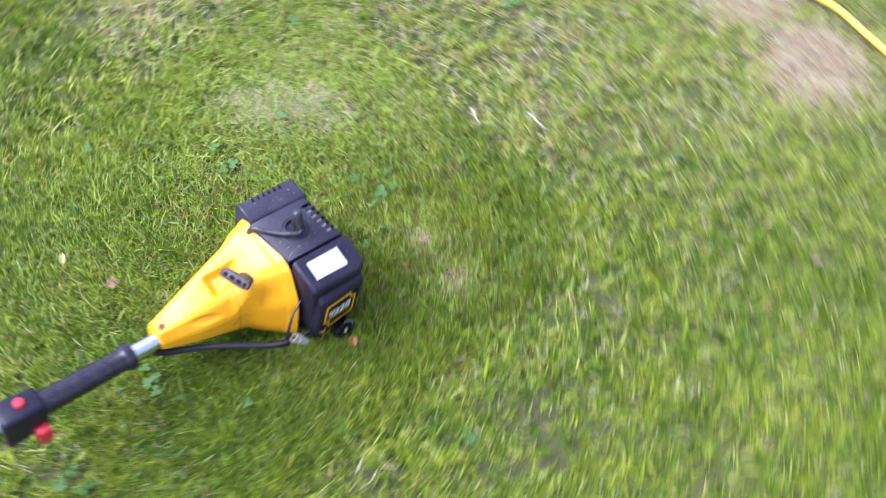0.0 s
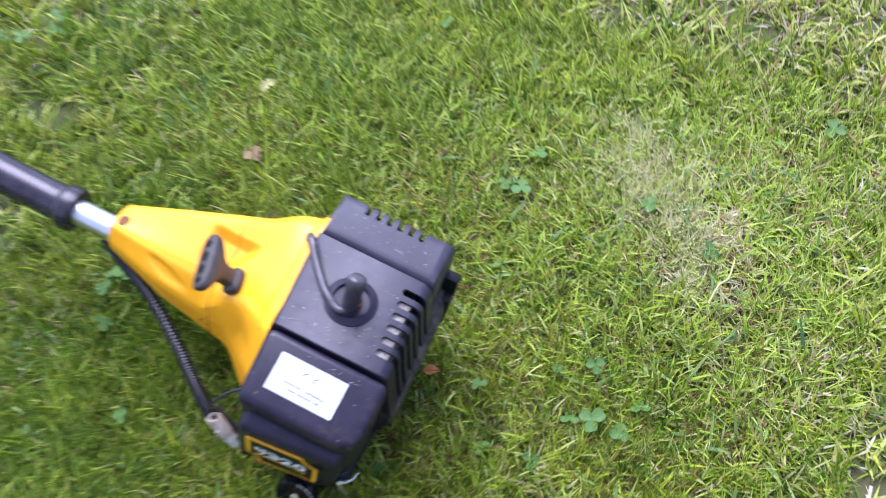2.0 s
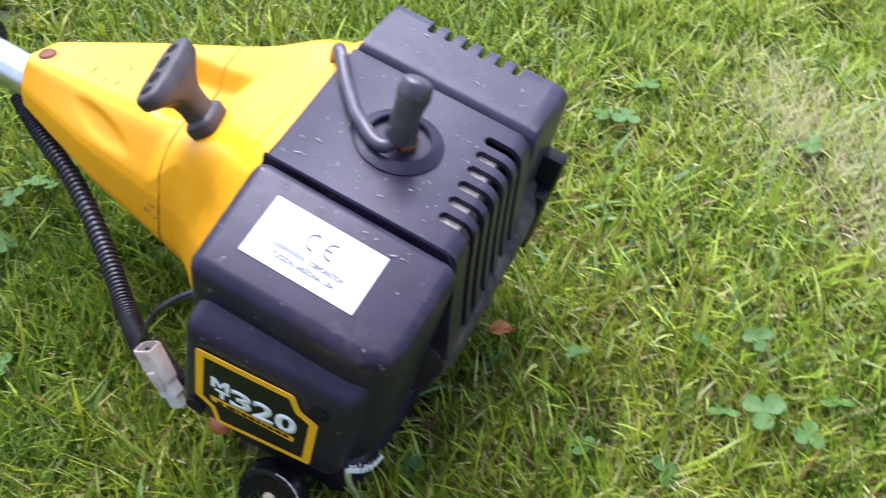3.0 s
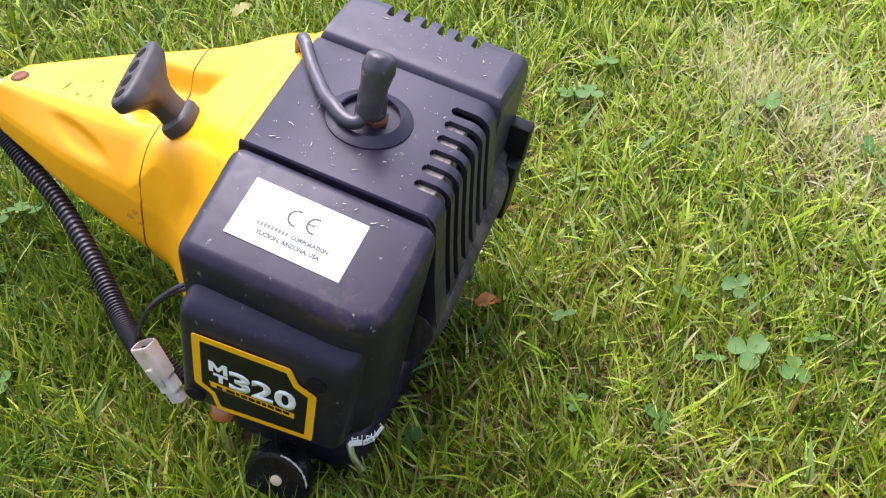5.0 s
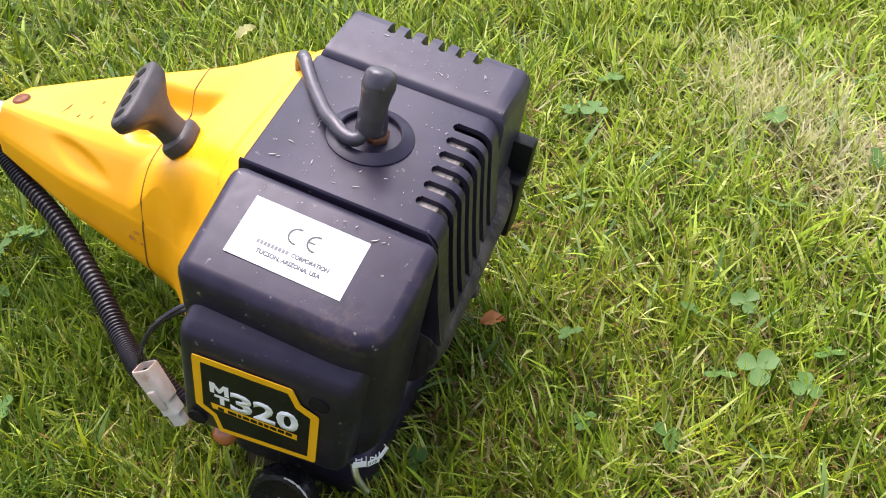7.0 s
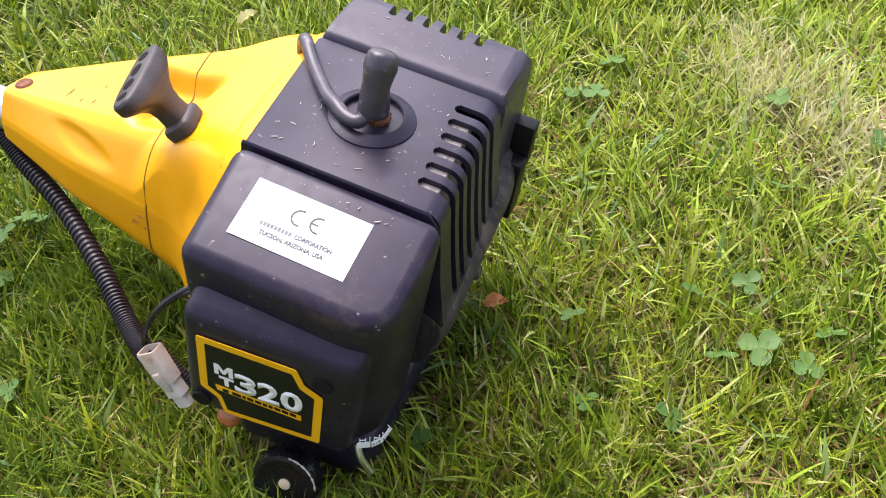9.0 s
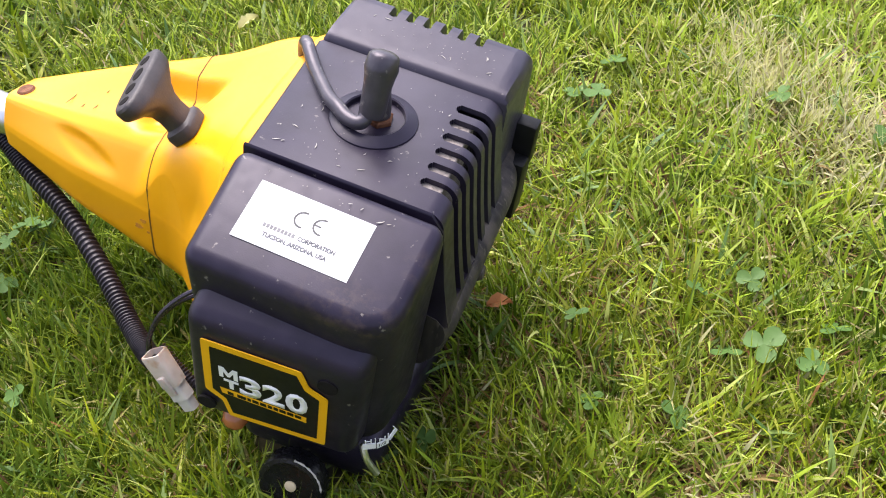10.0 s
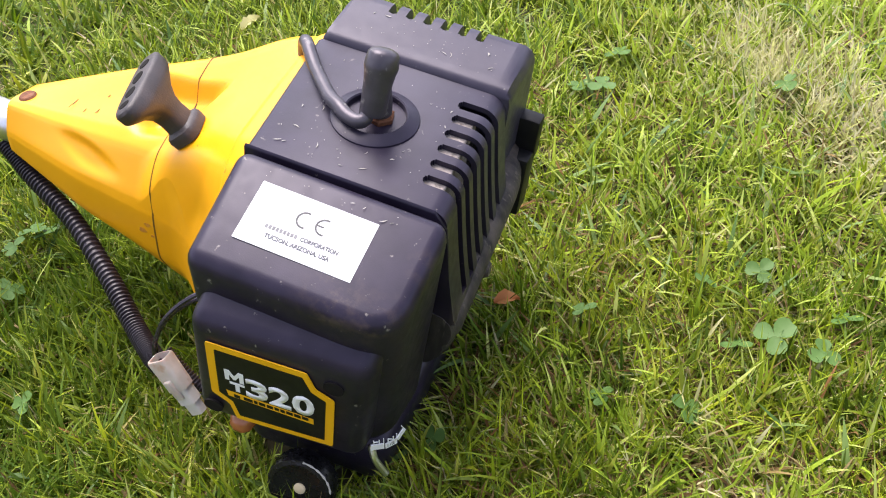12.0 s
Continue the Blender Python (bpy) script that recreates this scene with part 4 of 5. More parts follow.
cs = [cf @ Vector(p) for p in ((-0.004, -0.0028, 0.004), (0.009, -0.0028, 0.004), (0.009, 0.0028, 0.004), (-0.004, 0.0028, 0.004), (-0.004, -0.0024, 0.0070), (0.009, -0.0024, 0.0056), (0.009, 0.0024, 0.0056), (-0.004, 0.0024, 0.0070))]
part("connector_latch", hexa(cs, 0.0008, 2), M_MILKY, trimmer)

# -- shaft, rear grip and switch --
AX = Vector((0, 0.104, -0.103))


def along(u, r0=0.0, n=24, sv=1.0, sw=1.0):
    return [Vector((u, AX.y + r0 * sv * math.cos(a), AX.z + r0 * sw * math.sin(a))) for a in (2 * math.pi * k / n for k in range(n))]


part("shaft_tube", add_loft(bmesh.new(), [along(u, 0.0127) for u in (-0.80, -0.5, -0.3, -0.20)]), M_ALU, trimmer, "bare aluminium shaft tube")
grip_rows = [(-0.256, 0.0180), (-0.257, 0.0215), (-0.262, 0.0222), (-0.268, 0.0222), (-0.271, 0.0195), (-0.275, 0.0182), (-0.300, 0.0178), (-0.330, 0.0185), (-0.360, 0.0188), (-0.390, 0.0195), (-0.400, 0.0205)]
part("rear_grip", add_loft(bmesh.new(), [along(u, r, 28, 0.98, 1.0) for u, r in grip_rows]), M_RUBBER, trimmer, "black rubber rear grip with a collar")
bm = hexa([(-0.462, 0.080, -0.136), (-0.398, 0.082, -0.132), (-0.398, 0.127, -0.132), (-0.462, 0.130, -0.136),
           (-0.462, 0.082, -0.074), (-0.398, 0.084, -0.078), (-0.398, 0.125, -0.078), (-0.462, 0.128, -0.074)], 0.007, 3)
sw = part("switch_housing", bm, M_BLACK, trimmer, "black throttle and switch housing")
part("stop_button", disc_stack((0, 0, 1), (-0.427, 0.106, -0.0765), [(0, 0.0085), (0.004, 0.0085), (0.0058, 0.0070), (0.0062, 0.003)], 18, 0.8), M_RED, sw, "red stop button")
part("throttle_trigger", hexa([(-0.424, 0.070, -0.152), (-0.402, 0.070, -0.148), (-0.402, 0.084, -0.148), (-0.424, 0.084, -0.152),
                               (-0.424, 0.070, -0.120), (-0.404, 0.070, -0.118), (-0.404, 0.086, -0.116), (-0.424, 0.086, -0.118)], 0.004, 3), M_RED, sw, "red throttle trigger")
part("shaft_clamp", add_loft(bmesh.new(), [along(u, r) for u, r in ((-0.466, 0.0150), (-0.468, 0.0175), (-0.488, 0.0175), (-0.490, 0.0150))]), M_DARK, trimmer, "dark clamp on the shaft")

# bits of dry clippings lying on the covers
rng = random.Random(4)
for k in range(130):
    if k < 75:
        u, v = rng.uniform(-0.012, 0.060), rng.uniform(0.052, 0.132)
        wv = TOPW + 0.0003
        if (u - CC.x) ** 2 + (v - CC.y) ** 2 < 0.023 ** 2:
            continue
    elif k < 117:
        u, v = rng.uniform(-0.015, 0.070), rng.uniform(0.1445, 0.168)
        wv = TOPW + 0.0043 + 0.105 * (v - 0.146) + 0.0003
    else:
        u, v = rng.uniform(-0.005, 0.075), rng.uniform(0.031, 0.036)
        wv = 0.0016 + 0.287 * v - 0.022 * u + 0.0004
    a, ln = rng.uniform(0, 3.14), rng.choice((0.0002, 0.0002, 0.0002, 0.0003, 0.0003, 0.0003, 0.0003, 0.0004, 0.0005, 0.0011, 0.0020))
    f = basis((u, v, wv), (math.cos(a), math.sin(a), 0), (-math.sin(a), math.cos(a), 0))
    hw, bow = rng.uniform(0.00012, 0.00026), rng.uniform(-0.35, 0.35) * ln
    part("clipping", prism([(-ln, bow - hw * 0.4), (-ln * 0.3, -hw), (ln * 0.4, -hw * 0.7), (ln, bow), (ln * 0.35, hw * 0.8), (-ln * 0.4, hw)], 0.00015, f), M_CHIP, trimmer, smooth=False)


# ---- lawn ----
def patch_value(x, y, s, o):
    return noise.noise(Vector((x * s + o, y * s - o, 0.3 * o)))


# worn, dry places on the lawn: centre, radius, strength
WORN = [(0.15, 0.82, 0.12, 0.62), (0.24, 0.74, 0.10, 0.5), (0.40, 0.84, 0.16, 0.62), (0.56, 0.76, 0.14, 0.65), (0.66, 0.62, 0.10, 0.5), (0.27, 0.39, 0.05, 0.85), (0.245, 0.34, 0.025, 0.8), (0.205, 0.142, 0.012, 0.75), (0.29, 0.43, 0.20, 0.58), (0.36, 0.30, 0.12, 0.45), (0.20, 0.33, 0.07, 0.35),
        (0.26, 0.48, 0.09, 0.5), (0.235, 0.38, 0.07, 0.6), (0.31, 0.36, 0.08, 0.6), (0.52, 0.30, 0.10, 0.3), (0.54, 0.09, 0.08, 0.35), (1.03, -0.16, 0.14, 1.0), (1.08, 0.05, 0.14, 1.0), (1.12, 0.30, 0.16, 0.9),
        (0.223, 0.033, 0.042, 1.0), (0.214, -0.065, 0.038, 1.0), (0.19, 0.14, 0.025, 0.5), (0.17, 0.50, 0.06, 0.3), (0.45, 0.38, 0.22, 0.30), (0.72, 0.22, 0.26, 0.34), (0.62, 0.50, 0.22, 0.42), (0.85, -0.05, 0.22, 0.36), (0.16, 0.09, 0.05, 0.25), (0.20, 0.22, 0.05, 0.22), (0.80, 0.75, 0.18, 0.9), (0.95, 0.50, 0.18, 0.9),
        (0.275, 0.40, 0.065, 0.9), (0.30, 0.335, 0.045, 0.85), (0.235, 0.47, 0.05, 0.75), (0.205, 0.43, 0.05, 0.68), (0.150, 0.475, 0.045, 0.55), (0.240, 0.375, 0.05, 0.7)]


def worn(x, y):
    s = 0.0
    for cx, cy, r, k in WORN:
        d2 = ((x - cx) ** 2 + (y - cy) ** 2) / (r * r)
        if d2 < 6:
            s = max(s, k * math.exp(-d2))
    return s


def bed(x, y):
    """How far inside the flower bed, past the lawn's edge."""
    inner = max(min(y - 1.03 + 0.18 * (x - 0.43), 1.6 * (x - 0.30)), (x - 1.30) + 0.03 * math.sin(5 * y))
    return min(inner, 1.35 - math.hypot(x - 1.25, 0.75 * (y - 0.75))) + 0.05 * patch_value(x, y, 4.0, 8.8)


def rise(x, y):
    return 0.006 * patch_value(x, y, 2.2, 3.1) + 0.003 * patch_value(x, y, 9, 1.7)


# plain unseen wall added behind the camera; closes the garden, blocks low sky
tagged(part("added_wall_south", box(-9.0, 9.0, -7.25, -7.0, -0.1, 1.7, 0.01), M_WALL, lift=False), "plain rough-rendered wall, added unseen to block low sky", "wall", kind="structure")

# the ground: one sheet, fine near the trimmer and reaching the horizon
gx = [-400, -60, -15, -6, -3, -2] + [-1.5 + 0.05 * k for k in range(69)] + [2.5, 3.5, 6, 15, 60, 400]
gy = [-400, -60, -15, -6, -3, -2] + [-1.5 + 0.05 * k for k in range(69)] + [2.5, 3.5, 6, 15, 60, 400]
bm = bmesh.new()
gv = [[bm.verts.new((x, y, rise(x, y) if abs(x) < 3 and abs(y) < 3 else 0.0)) for x in gx] for y in gy]
for j in range(len(gy) - 1):
    for i in range(len(gx) - 1):
        bm.faces.new((gv[j][i], gv[j][i + 1], gv[j + 1][i + 1], gv[j + 1][i]))
tagged(part("ground", bm, M_LAWN), "mown garden lawn with worn dry patches", "lawn", kind="structure")


def blades(name, spots, mat, segs, label, width=(0.0016, 0.0030), seed=1, cat="grass"):
    """Many blades in one mesh. spots: rows of x, y, z, length, lean and heading."""
    r = np.random.RandomState(seed)
    s = np.array(spots)
    n = len(s)
    x, y, z, ln, lean, head = s.T
    wd = width[0] + (width[1] - width[0]) * r.uniform(0, 1, n) ** 1.7
    curl = r.uniform(0.1, 1.7, n) * r.uniform(0.2, 1.0, n)
    twist = r.uniform(-0.9, 0.9, n)
    dx, dy = np.cos(head), np.sin(head)
    rows = []
    px, pz = np.zeros(n), np.zeros(n)
    for k in range(segs + 1):
        t = k / segs
        ang = lean + curl * t
        if k:
            px = px + ln / segs * np.sin(ang)
            pz = pz + ln / segs * np.cos(ang)
        w = wd * (1 - t ** 2.2) * (0.75 + 0.5 * min(t * 3, 1)) * 0.5
        sa = head + math.pi / 2 + twist * (0.4 + t)
        cx, cy, cz = x + dx * px, y + dy * px, z + np.maximum(pz, -0.002 + 0 * pz)
        if k < segs:
            rows.append(np.stack([cx - np.cos(sa) * w, cy - np.sin(sa) * w, cz], 1))
            rows.append(np.stack([cx + np.cos(sa) * w, cy + np.sin(sa) * w, cz], 1))
        else:
            rows.append(np.stack([cx, cy, cz], 1))
    V = np.stack(rows, 1)
    per = V.shape[1]
    base = (np.arange(n) * per)[:, None]
    quads = [[2 * k, 2 * k + 1, 2 * k + 3, 2 * k + 2] for k in range(segs - 1)]
    q = (base[:, :, None] + np.array(quads)[None]).reshape(-1, 4)
    t3 = (base + np.array([[2 * segs - 2, 2 * segs - 1, 2 * segs]])).reshape(-1, 3)
    me = bpy.data.meshes.new(name)
    me.vertices.add(n * per)
    me.vertices.foreach_set("co", V.reshape(-1).astype(np.float32))
    loops = np.concatenate([q.reshape(-1), t3.reshape(-1)]).astype(np.int32)
    me.loops.add(len(loops))
    me.loops.foreach_set("vertex_index", loops)
    nq, nt = len(q), len(t3)
    me.polygons.add(nq + nt)
    starts = np.concatenate([np.arange(nq) * 4, nq * 4 + np.arange(nt) * 3]).astype(np.int32)
    me.polygons.foreach_set("loop_start", starts)
    me.polygons.foreach_set("use_smooth", np.ones(nq + nt, bool))
    me.update()
    me.validate()
    me.materials.append(mat)
    return tagged(new(name, me), label, cat, kind="stuff")


# what keeps grass out: the machine's footprint, lowest where it lies deepest
def under_machine(x, y):
    if -0.040 < x < 0.052 and 0.0 < y < 0.155:
        return 0.0
    if -0.25 < x < 0.052 and -0.02 < y < 0.19:
        return 0.55 + 0.45 * min(1, max(0, (-x) / 0.25))
    return 1.0


rng = random.Random(11)
near, mid, outer, dry_near, dry_far, thatch, pale_near, pale_mid, deep_near, deep_mid = ([] for _ in range(10))


def brown(x, y):
    """How much dead stuff shows between the blades: most beside the machine, fading outwards."""
    return math.exp(-((x - 0.14) / 0.17) ** 2 - ((y - 0.05) / 0.14) ** 2)


def sow(x, y, kind, swing=0.0, tall=1.0):
    if bed(x, y) > 0:
        return
    wn_ = worn(x, y)
    tone = patch_value(x, y, 5.5, 7.7) * 0.5 + 0.5
    lush = 0.75 + 0.5 * tone
    keep = 1 - (0.3 if kind == 0 else 0.8) * wn_
    bare = 1.8 * max(0.0, wn_ - 0.58)
    keep -= 0.7 * bare
    z = rise(x, y) - 0.002
    room = under_machine(x, y)
    if rng.random() < keep and room > 0:
        ln = rng.choice((rng.uniform(0.012, 0.026), rng.uniform(0.020, 0.040), rng.uniform(0.026, 0.052))) * lush * tall * (0.84 if kind == 0 else 1.0) * (1 - 0.35 * wn_) * room
        lean = abs(rng.gauss(0.34 + 0.22 * min(1.0, max(0.0, y / 0.5)) if kind == 0 else 0.60, 0.32))
        # neighbouring blades lie the same way
        head = 2.0 * patch_value(x, y, 7.0, 2.2) + swing + rng.gauss(0, 1.2)
        # pale blades in worn places, and more towards the back to paint brightness there
        bleached = kind < 2 and rng.random() < (0.07 + 0.20 * min(1.0, max(0.0, (y - 0.1) / 0.3)) if kind == 0 else 0.12) + 0.95 * wn_
        # darker green blades in random patches, weighted leftwards to paint shade there
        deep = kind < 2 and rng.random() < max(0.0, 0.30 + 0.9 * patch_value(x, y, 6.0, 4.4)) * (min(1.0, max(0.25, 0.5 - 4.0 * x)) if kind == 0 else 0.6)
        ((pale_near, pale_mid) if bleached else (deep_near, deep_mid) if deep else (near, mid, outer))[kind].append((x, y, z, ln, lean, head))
    if room > 0 and rng.random() < (0.045 + 0.15 * brown(x, y) if kind == 0 else 0.055) + (0.22 if kind == 0 else 0.75) * wn_ + 0.6 * bare + 0.10 * max(0, patch_value(x, y, 14, 5.0)):
        ln = rng.uniform(0.010, 0.034) * room * (0.6 if bare > 0.12 and kind == 0 else 1.0)
        if kind and bare > 0.12:
            for _ in range(3):
                dry_far.append((x + rng.uniform(-0.02, 0.02), y + rng.uniform(-0.02, 0.02), z + 0.002, rng.uniform(0.014, 0.034), rng.uniform(1.0, 1.5), rng.uniform(0, 6.28)))
        (dry_near if kind == 0 and bare < 0.12 else dry_far).append((x, y, z + rng.uniform(0, 0.008), ln, rng.uniform(0.25, 1.45), rng.uniform(0, 6.28)))


def tuft(x, y, kind, count):
    """A tuft of blades that fan out from one root."""
    swing, tall = rng.uniform(0, 6.28), rng.uniform(0.7, 1.3)
    for _ in range(count):
        a, d = rng.uniform(0, 6.28), rng.uniform(0, 0.012)
        sow(x + d * math.cos(a), y + d * math.sin(a), kind, a * 0.6 + swing, tall)


for _ in range(52000):
    x, y = rng.uniform(-0.32, 0.36), rng.uniform(-0.20, 0.40)
    if under_machine(x, y) == 1.0 and rng.random() < (0.55 + 0.5 * patch_value(x, y, 11, 6.1)) * (0.12 + 0.88 * brown(x, y)):
        thatch.append((x, y, rise(x, y) + rng.uniform(0.000, 0.010), rng.uniform(0.010, 0.030), rng.uniform(0.35, 1.5), rng.uniform(0, 6.28)))
for _ in range(9000):
    tuft(rng.uniform(-0.42, 0.44), rng.uniform(-0.18, 0.64), 0, rng.randint(8, 17))
for _ in range(3200):
    tuft(rng.uniform(-0.28, 0.33), rng.uniform(-0.16, 0.20), 0, rng.randint(8, 17))
for _ in range(24800):
    x, y = rng.uniform(-1.15, 1.45), rng.uniform(-0.95, 1.35)
    e = rng.uniform(0.0, 0.09)
    if not (-0.42 + e < x < 0.44 - e and -0.18 + e < y < 0.64 - e):
        tuft(x, y, 1, rng.randint(6, 14))
for _ in range(90000):
    x, y = rng.gauss(0.15, 1.5), rng.gauss(0.2, 1.5)
    if not (-1.15 < x < 1.45 and -0.95 < y < 1.35):
        sow(x, y, 2, rng.uniform(0, 6.28), 2.4)
blades("lawn_grass", near, M_GRASS, 4, "lush green grass blades round the machine", (0.0008, 0.0029), 1)
blades("lawn_grass", deep_near, M_DEEP, 4, "darker green grass blades in patches, painting shade at the left", (0.0009, 0.0029), 12)
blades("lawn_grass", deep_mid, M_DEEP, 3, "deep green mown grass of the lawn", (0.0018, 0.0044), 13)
blades("lawn_grass", mid, M_GRASS, 3, "green mown grass of the lawn", (0.0018, 0.0044), 2)
blades("lawn_grass", outer, M_GRASS, 2, "green grass farther off", (0.008, 0.015), 3)
blades("pale_grass", pale_near, M_PALE, 5, "pale yellowish grass blades round the machine", (0.0010, 0.0030), 7)
blades("pale_grass", pale_mid, M_PALEFAR, 3, "pale yellowish grass of worn patches", (0.0016, 0.0040), 8)
# straw tufts along the worn strip behind the machine
straw = []
for _ in range(400):
    f = rng.uniform(0, 1)
    tx, ty = 0.135 + 0.145 * f + rng.gauss(0, 0.022), 0.485 - 0.150 * f + rng.gauss(0, 0.026)
    swing = rng.uniform(0, 6.28)
    for _ in range(rng.randint(3, 9)):
        x, y = tx + rng.gauss(0, 0.006), ty + rng.gauss(0, 0.006)
        straw.append((x, y, rise(x, y), rng.uniform(0.016, 0.036), rng.uniform(0.10, 1.0), swing + rng.gauss(0, 1.1)))
broad = []
for _ in range(640):
    x, y = rng.uniform(-0.36, 0.40), rng.uniform(-0.16, 0.55)
    if under_machine(x, y) == 1.0:
        broad.append((x, y, rise(x, y) + 0.004, rng.uniform(0.024, 0.046), rng.uniform(0.45, 1.15), rng.uniform(0, 6.28)))
blades("dead_grass", straw, M_BLEACH, 4, "bleached straw tufts of a worn strip", (0.0010, 0.0024), 10, "dead grass")
blades("broad_grass", broad, M_BROAD, 5, "broad bluish-green grass blades among the fine ones", (0.0026, 0.0042), 9)
blades("thatch", thatch, M_THATCH, 3, "brown and straw-coloured thatch at the grass roots", (0.0007, 0.0022), 6, "thatch")
blades("dead_grass", dry_near, M_STRAW, 4, "straw-coloured dead grass lying between the blades", (0.0010, 0.0024), 4, "dead grass")
blades("dead_grass", dry_far, M_DRY, 3, "straw-coloured dead grass in worn patches", (0.0014, 0.0028), 5, "dead grass")


# clover plants
def clover(x, y, z, r, leaves, seed):
    q = random.Random(seed)
    ob = new("clover")
    ob.matrix_world = pose(x, y, rise(x, y), 0, 0, q.uniform(0, 360))
    tagged(ob, "small green clover plant among the grass blades", "clover", "clover in the lawn")
    for i in range(leaves):
        a, d = q.uniform(0, 6.28), (q.uniform(1.2, 2.6) * r if i else 0.002)
        top = Vector((d * math.cos(a), d * math.sin(a), z + q.uniform(-0.006, 0.004)))
        bm = bmesh.new()
        add_tube(bm, spline([(0, 0, 0), (top.x * 0.5, top.y * 0.5, top.z * 0.7), tuple(top)], 4), 0.0006, 5)
        part("stalk", bm, M_CLOVER, ob, lift=False)
        tilt = Matrix.Translation(top) @ pose(0, 0, 0, q.uniform(-30, 30), q.uniform(-30, 30), q.uniform(0, 360))
        for k in range(3):
            rot = Matrix.Rotation(2 * math.pi * k / 3, 4, "Z")
            s = r * q.uniform(0.85, 1.1)
            pts = [(0, 0), (0.16, -0.26), (0.38, -0.46), (0.66, -0.55), (0.92, -0.46), (1.07, -0.25), (1.04, 0.0), (1.07, 0.25), (0.92, 0.46), (0.66, 0.55), (0.38, 0.46), (0.16, 0.26)]
            bm = bmesh.new()
            c = bm.verts.new(tilt @ rot @ Vector((0.6 * s, 0, -0.06 * s)))
            lo = bm.verts.new(tilt @ rot @ Vector((0.6 * s, 0, -0.06 * s - 0.0004)))
            ring = [bm.verts.new(tilt @ rot @ Vector((px * s, py * s, 0.10 * s * abs(py) * 2))) for px, py in pts]
            for i in range(12):
                bm.faces.new((c, ring[i], ring[(i + 1) % 12]))
                bm.faces.new((lo, ring[(i + 1) % 12], ring[i]))
            part("leaflet", bm, M_CLOVER, ob, lift=False)
    return ob


CLOVER = ((0.222, 0.146, 0.029, 0.0120, 1), (0.140, 0.086, 0.022, 0.0085, 1), (0.112, 0.137, 0.023, 0.0085, 1), (0.188, 0.090, 0.018, 0.0100, 1), (0.201, 0.141, 0.018, 0.0100, 1),
          (0.205, 0.200, 0.025, 0.0095, 1), (0.251, 0.145, 0.022, 0.0105, 1), (0.259, 0.179, 0.022, 0.0095, 2), (0.063, 0.029, 0.022, 0.0085, 1), (0.176, 0.180, 0.020, 0.0080, 1),
          (-0.281, 0.110, 0.024, 0.0110, 3), (-0.280, 0.086, 0.022, 0.0105, 2), (-0.272, 0.130, 0.022, 0.0100, 2), (-0.179, -0.021, 0.020, 0.0090, 1), (-0.258, 0.053, 0.022, 0.0100, 1),
          (0.063, 0.373, 0.025, 0.0115, 3), (0.062, 0.428, 0.024, 0.0110, 2), (0.192, 0.403, 0.022, 0.0110, 2), (0.268, 0.369, 0.022, 0.0110, 2),
          (-0.253, -0.062, 0.022, 0.0110, 2), (-0.084, -0.168, 0.022, 0.0120, 3), (-0.437, 0.032, 0.024, 0.0120, 4), (-0.470, 0.060, 0.024, 0.0120, 3), (-0.610, 0.365, 0.024, 0.0125, 4),
          (-0.580, 0.390, 0.024, 0.0120, 3), (-0.778, 0.699, 0.026, 0.0130, 4), (-0.674, 0.754, 0.026, 0.0130, 4), (-0.720, 0.720, 0.026, 0.0130, 3), (-0.329, 0.701, 0.026, 0.0130, 2),
          (-0.333, 0.572, 0.024, 0.0120, 2), (-0.119, 0.575, 0.024, 0.0110, 2), (0.344, 0.574, 0.024, 0.0120, 2), (0.460, 0.386, 0.024, 0.0110, 2), (0.496, 0.643, 0.026, 0.0130, 2),
          (0.324, 0.470, 0.022, 0.0110, 2), (0.300, -0.100, 0.022, 0.0100, 2), (0.420, 0.020, 0.022, 0.0100, 2), (0.050, -0.300, 0.022, 0.0110, 3), (0.702, 0.319, 0.026, 0.0130, 3))
for k, (x, y, z, r, n) in enumerate(CLOVER):
    clover(x, y, z if k == 0 else (1.08 if k < 15 else 0.76) * z, r if k == 0 else 0.9 * r, (n + 1) // 2, 50 + k)


# dead leaves and twigs
def dead_leaf(x, y, size, mat, label, head, z=0.014, wide=0.42, jag=0.12):
    bm = bmesh.new()
    q = random.Random(int(x * 1000) + 7)
    n = 9
    top, bot = [], []
    for k in range(n):
        t = k / (n - 1)
        w = wide * math.sin(math.pi * min(1, t * 0.94 + 0.05)) ** 0.8 * q.uniform(1 - jag, 1 + jag)
        bend = 0.22 * math.sin(t * 3.0) + q.uniform(-0.03, 0.03)
        row = [Vector(((t - 0.5) * size, s * w * size, (bend + abs(s) * 0.18) * size)) for s in (-1, -0.5, 0, 0.5, 1)]
        top.append([bm.verts.new(p) for p in row])
        bot.append([bm.verts.new(p - Vector((0, 0, 0.0004))) for p in row])
    for a, b in zip(top, top[1:]):
        for i in range(4):
            bm.faces.new((a[i], a[i + 1], b[i + 1], b[i]))
    for a, b in zip(bot, bot[1:]):
        for i in range(4):
            bm.faces.new((a[i], b[i], b[i + 1], a[i + 1]))
    ob = part("fallen_leaf", bm, mat, lift=False)
    ob.matrix_world = pose(x, y, z + rise(x, y), 10, -8, head)
    return tagged(ob, label, "leaf", "fallen leaves")


dead_leaf(-0.270, 0.401, 0.021, M_LEAFPALE, "pale yellowish dead leaf caught in the grass", 60, 0.019, 0.26, 0.5)
dead_leaf(-0.228, 0.300, 0.027, M_LEAFTAN, "curled tan dead leaf lying in the grass", -30, 0.018, 0.34, 0.35)
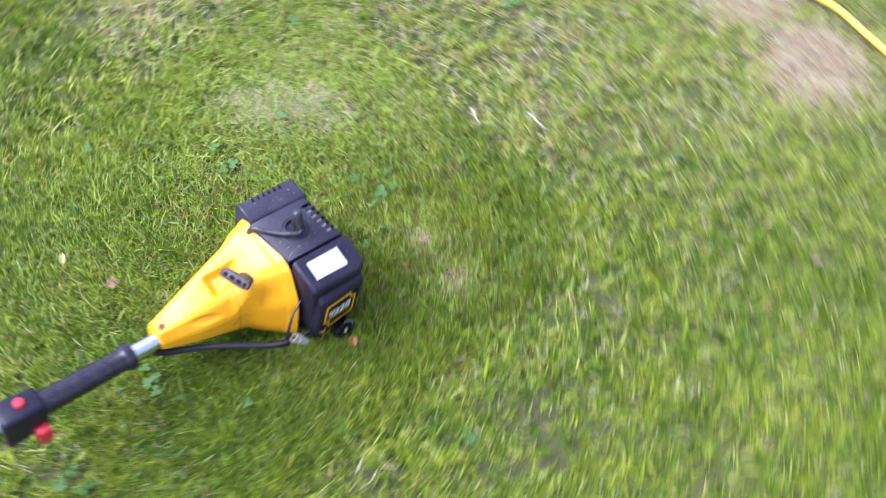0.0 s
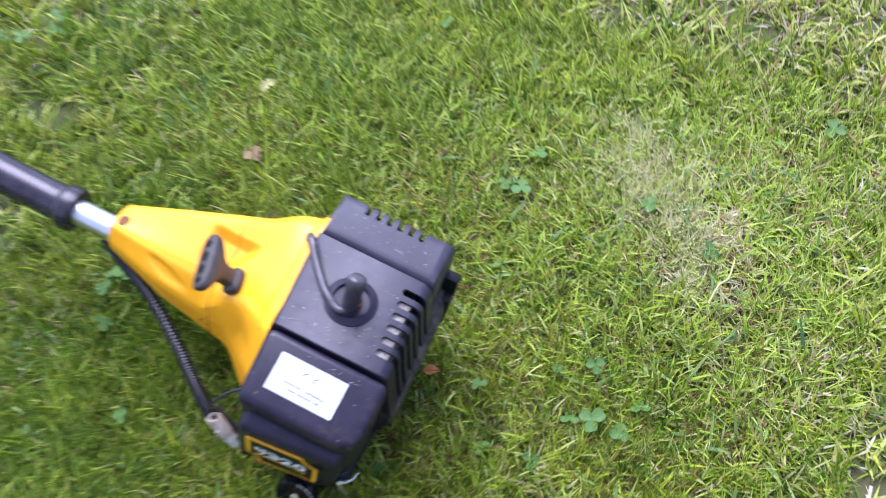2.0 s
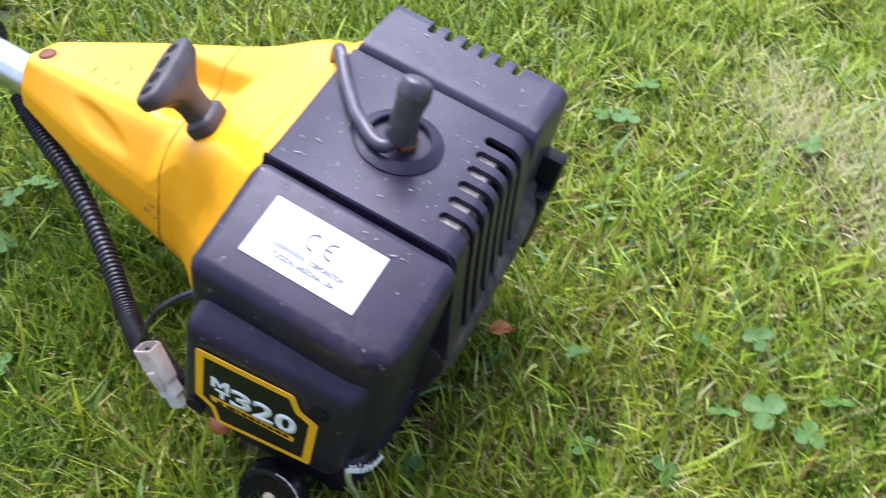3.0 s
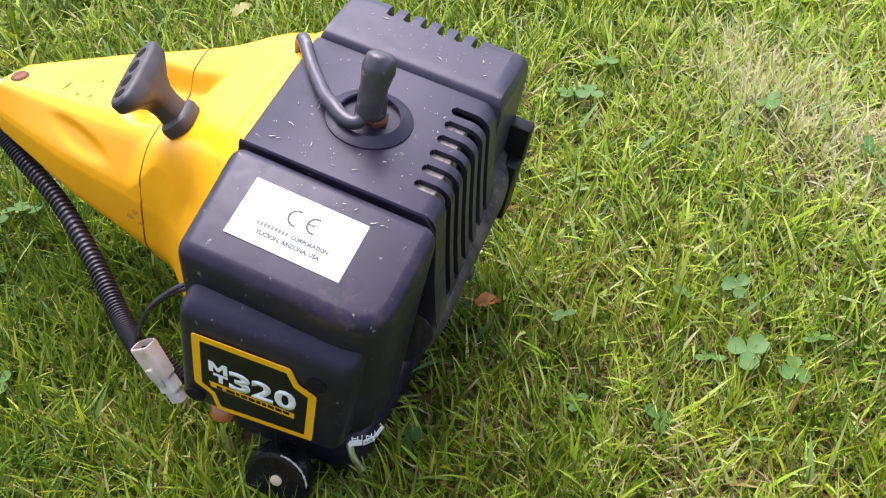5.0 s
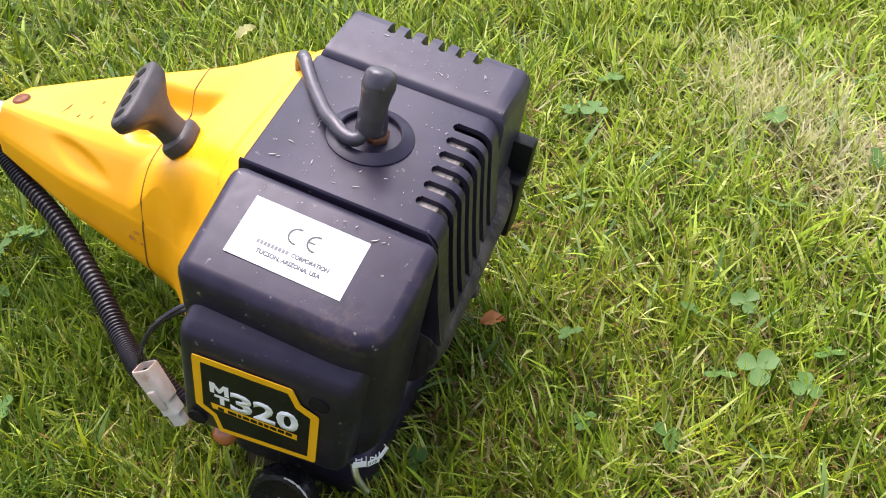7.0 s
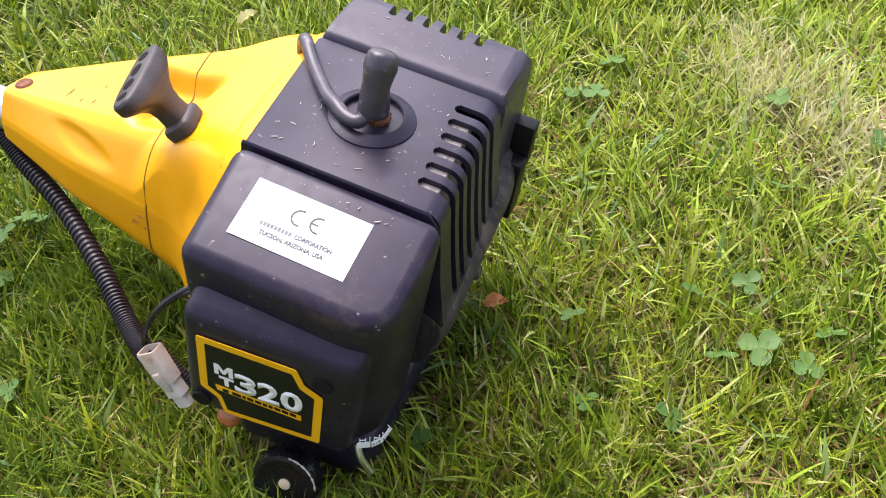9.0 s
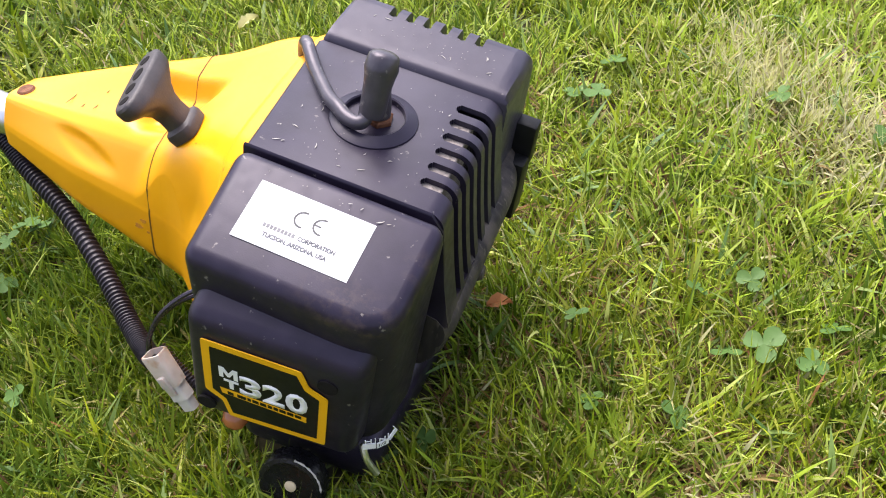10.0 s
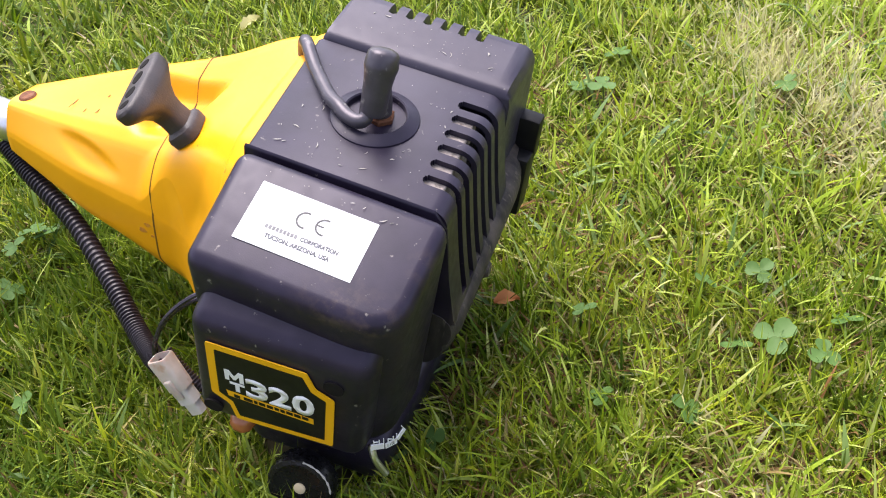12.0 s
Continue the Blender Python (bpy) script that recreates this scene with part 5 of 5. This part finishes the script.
dead_leaf(0.068, 0.134, 0.016, M_LEAFORANGE, "small orange dead leaf beside the machine", 20, 0.022, 0.30, 0.25)
dead_leaf(0.010, -0.045, 0.018, M_LEAFORANGE, "small orange-brown dead leaf under the plate", 70, 0.016)
dead_leaf(0.682, -0.440, 0.015, M_LEAFTAN, "small pinkish tan dead leaf on open lawn", 15, 0.024)


def twig(x, y, ln, head, r, label, mat=M_STICK):
    bm = bmesh.new()
    add_tube(bm, spline([(-ln / 2, 0, 0.0), (-ln * 0.1, 0.002, 0.004), (ln * 0.2, -0.001, 0.003), (ln / 2, 0.003, 0.008)], 4), r, 7)
    ob = part("twig", bm, mat, lift=False)
    ob.matrix_world = pose(x, y, 0.022 + rise(x, y), 0, 0, head)
    return tagged(ob, label, "twig", "twigs on the lawn")


twig(0.457, 0.159, 0.034, 72, 0.0015, "pale peeled twig lying on the grass")
twig(0.531, 0.076, 0.040, 92, 0.0017, "pale split twig lying on the grass")
twig(0.29, 0.33, 0.05, 75, 0.0009, "thin straw-coloured stalk lying on the grass", M_LEAFPALE)

# yellow hose at the lawn's far edge
bm = bmesh.new()
add_tube(bm, spline([(1.06, -1.4, 0.02), (1.08, -0.7, 0.02), (1.138, -0.217, 0.024), (1.152, -0.12, 0.024), (1.152, -0.02, 0.022), (1.21, 0.19, 0.022), (1.30, 0.5, 0.03), (1.5, 1.0, 0.03)], 10), 0.0068, 14)
tagged(part("garden_hose", bm, M_HOSE, lift=False), "yellow garden hose lying along the lawn's edge", "hose")

# dark flower bed past the lawn
bm = bmesh.new()
n = 110
g = [[bm.verts.new((0.2 + 2.5 * i / n, -1.2 + 3.9 * j / n, 0)) for i in range(n + 1)] for j in range(n + 1)]
for row in g:
    for v in row:
        b = bed(v.co.x, v.co.y)
        v.co.z = rise(v.co.x, v.co.y) - 0.012 + min(0.06, b * 0.8) + (0.02 * patch_value(v.co.x, v.co.y, 16, 2.5) + 0.012 * patch_value(v.co.x, v.co.y, 45, 1.5) if b > 0 else 0)
for j in range(n):
    for i in range(n):
        quad = (g[j][i], g[j][i + 1], g[j + 1][i + 1], g[j + 1][i])
        if max(bed(v.co.x, v.co.y) for v in quad) > -0.02:
            bm.faces.new(quad)
bmesh.ops.delete(bm, geom=[v for v in bm.verts if not v.link_faces], context="VERTS")
tagged(part("flower_bed", bm, M_SOIL, lift=False), "dark bare soil of a flower bed past the lawn", "soil", kind="structure")
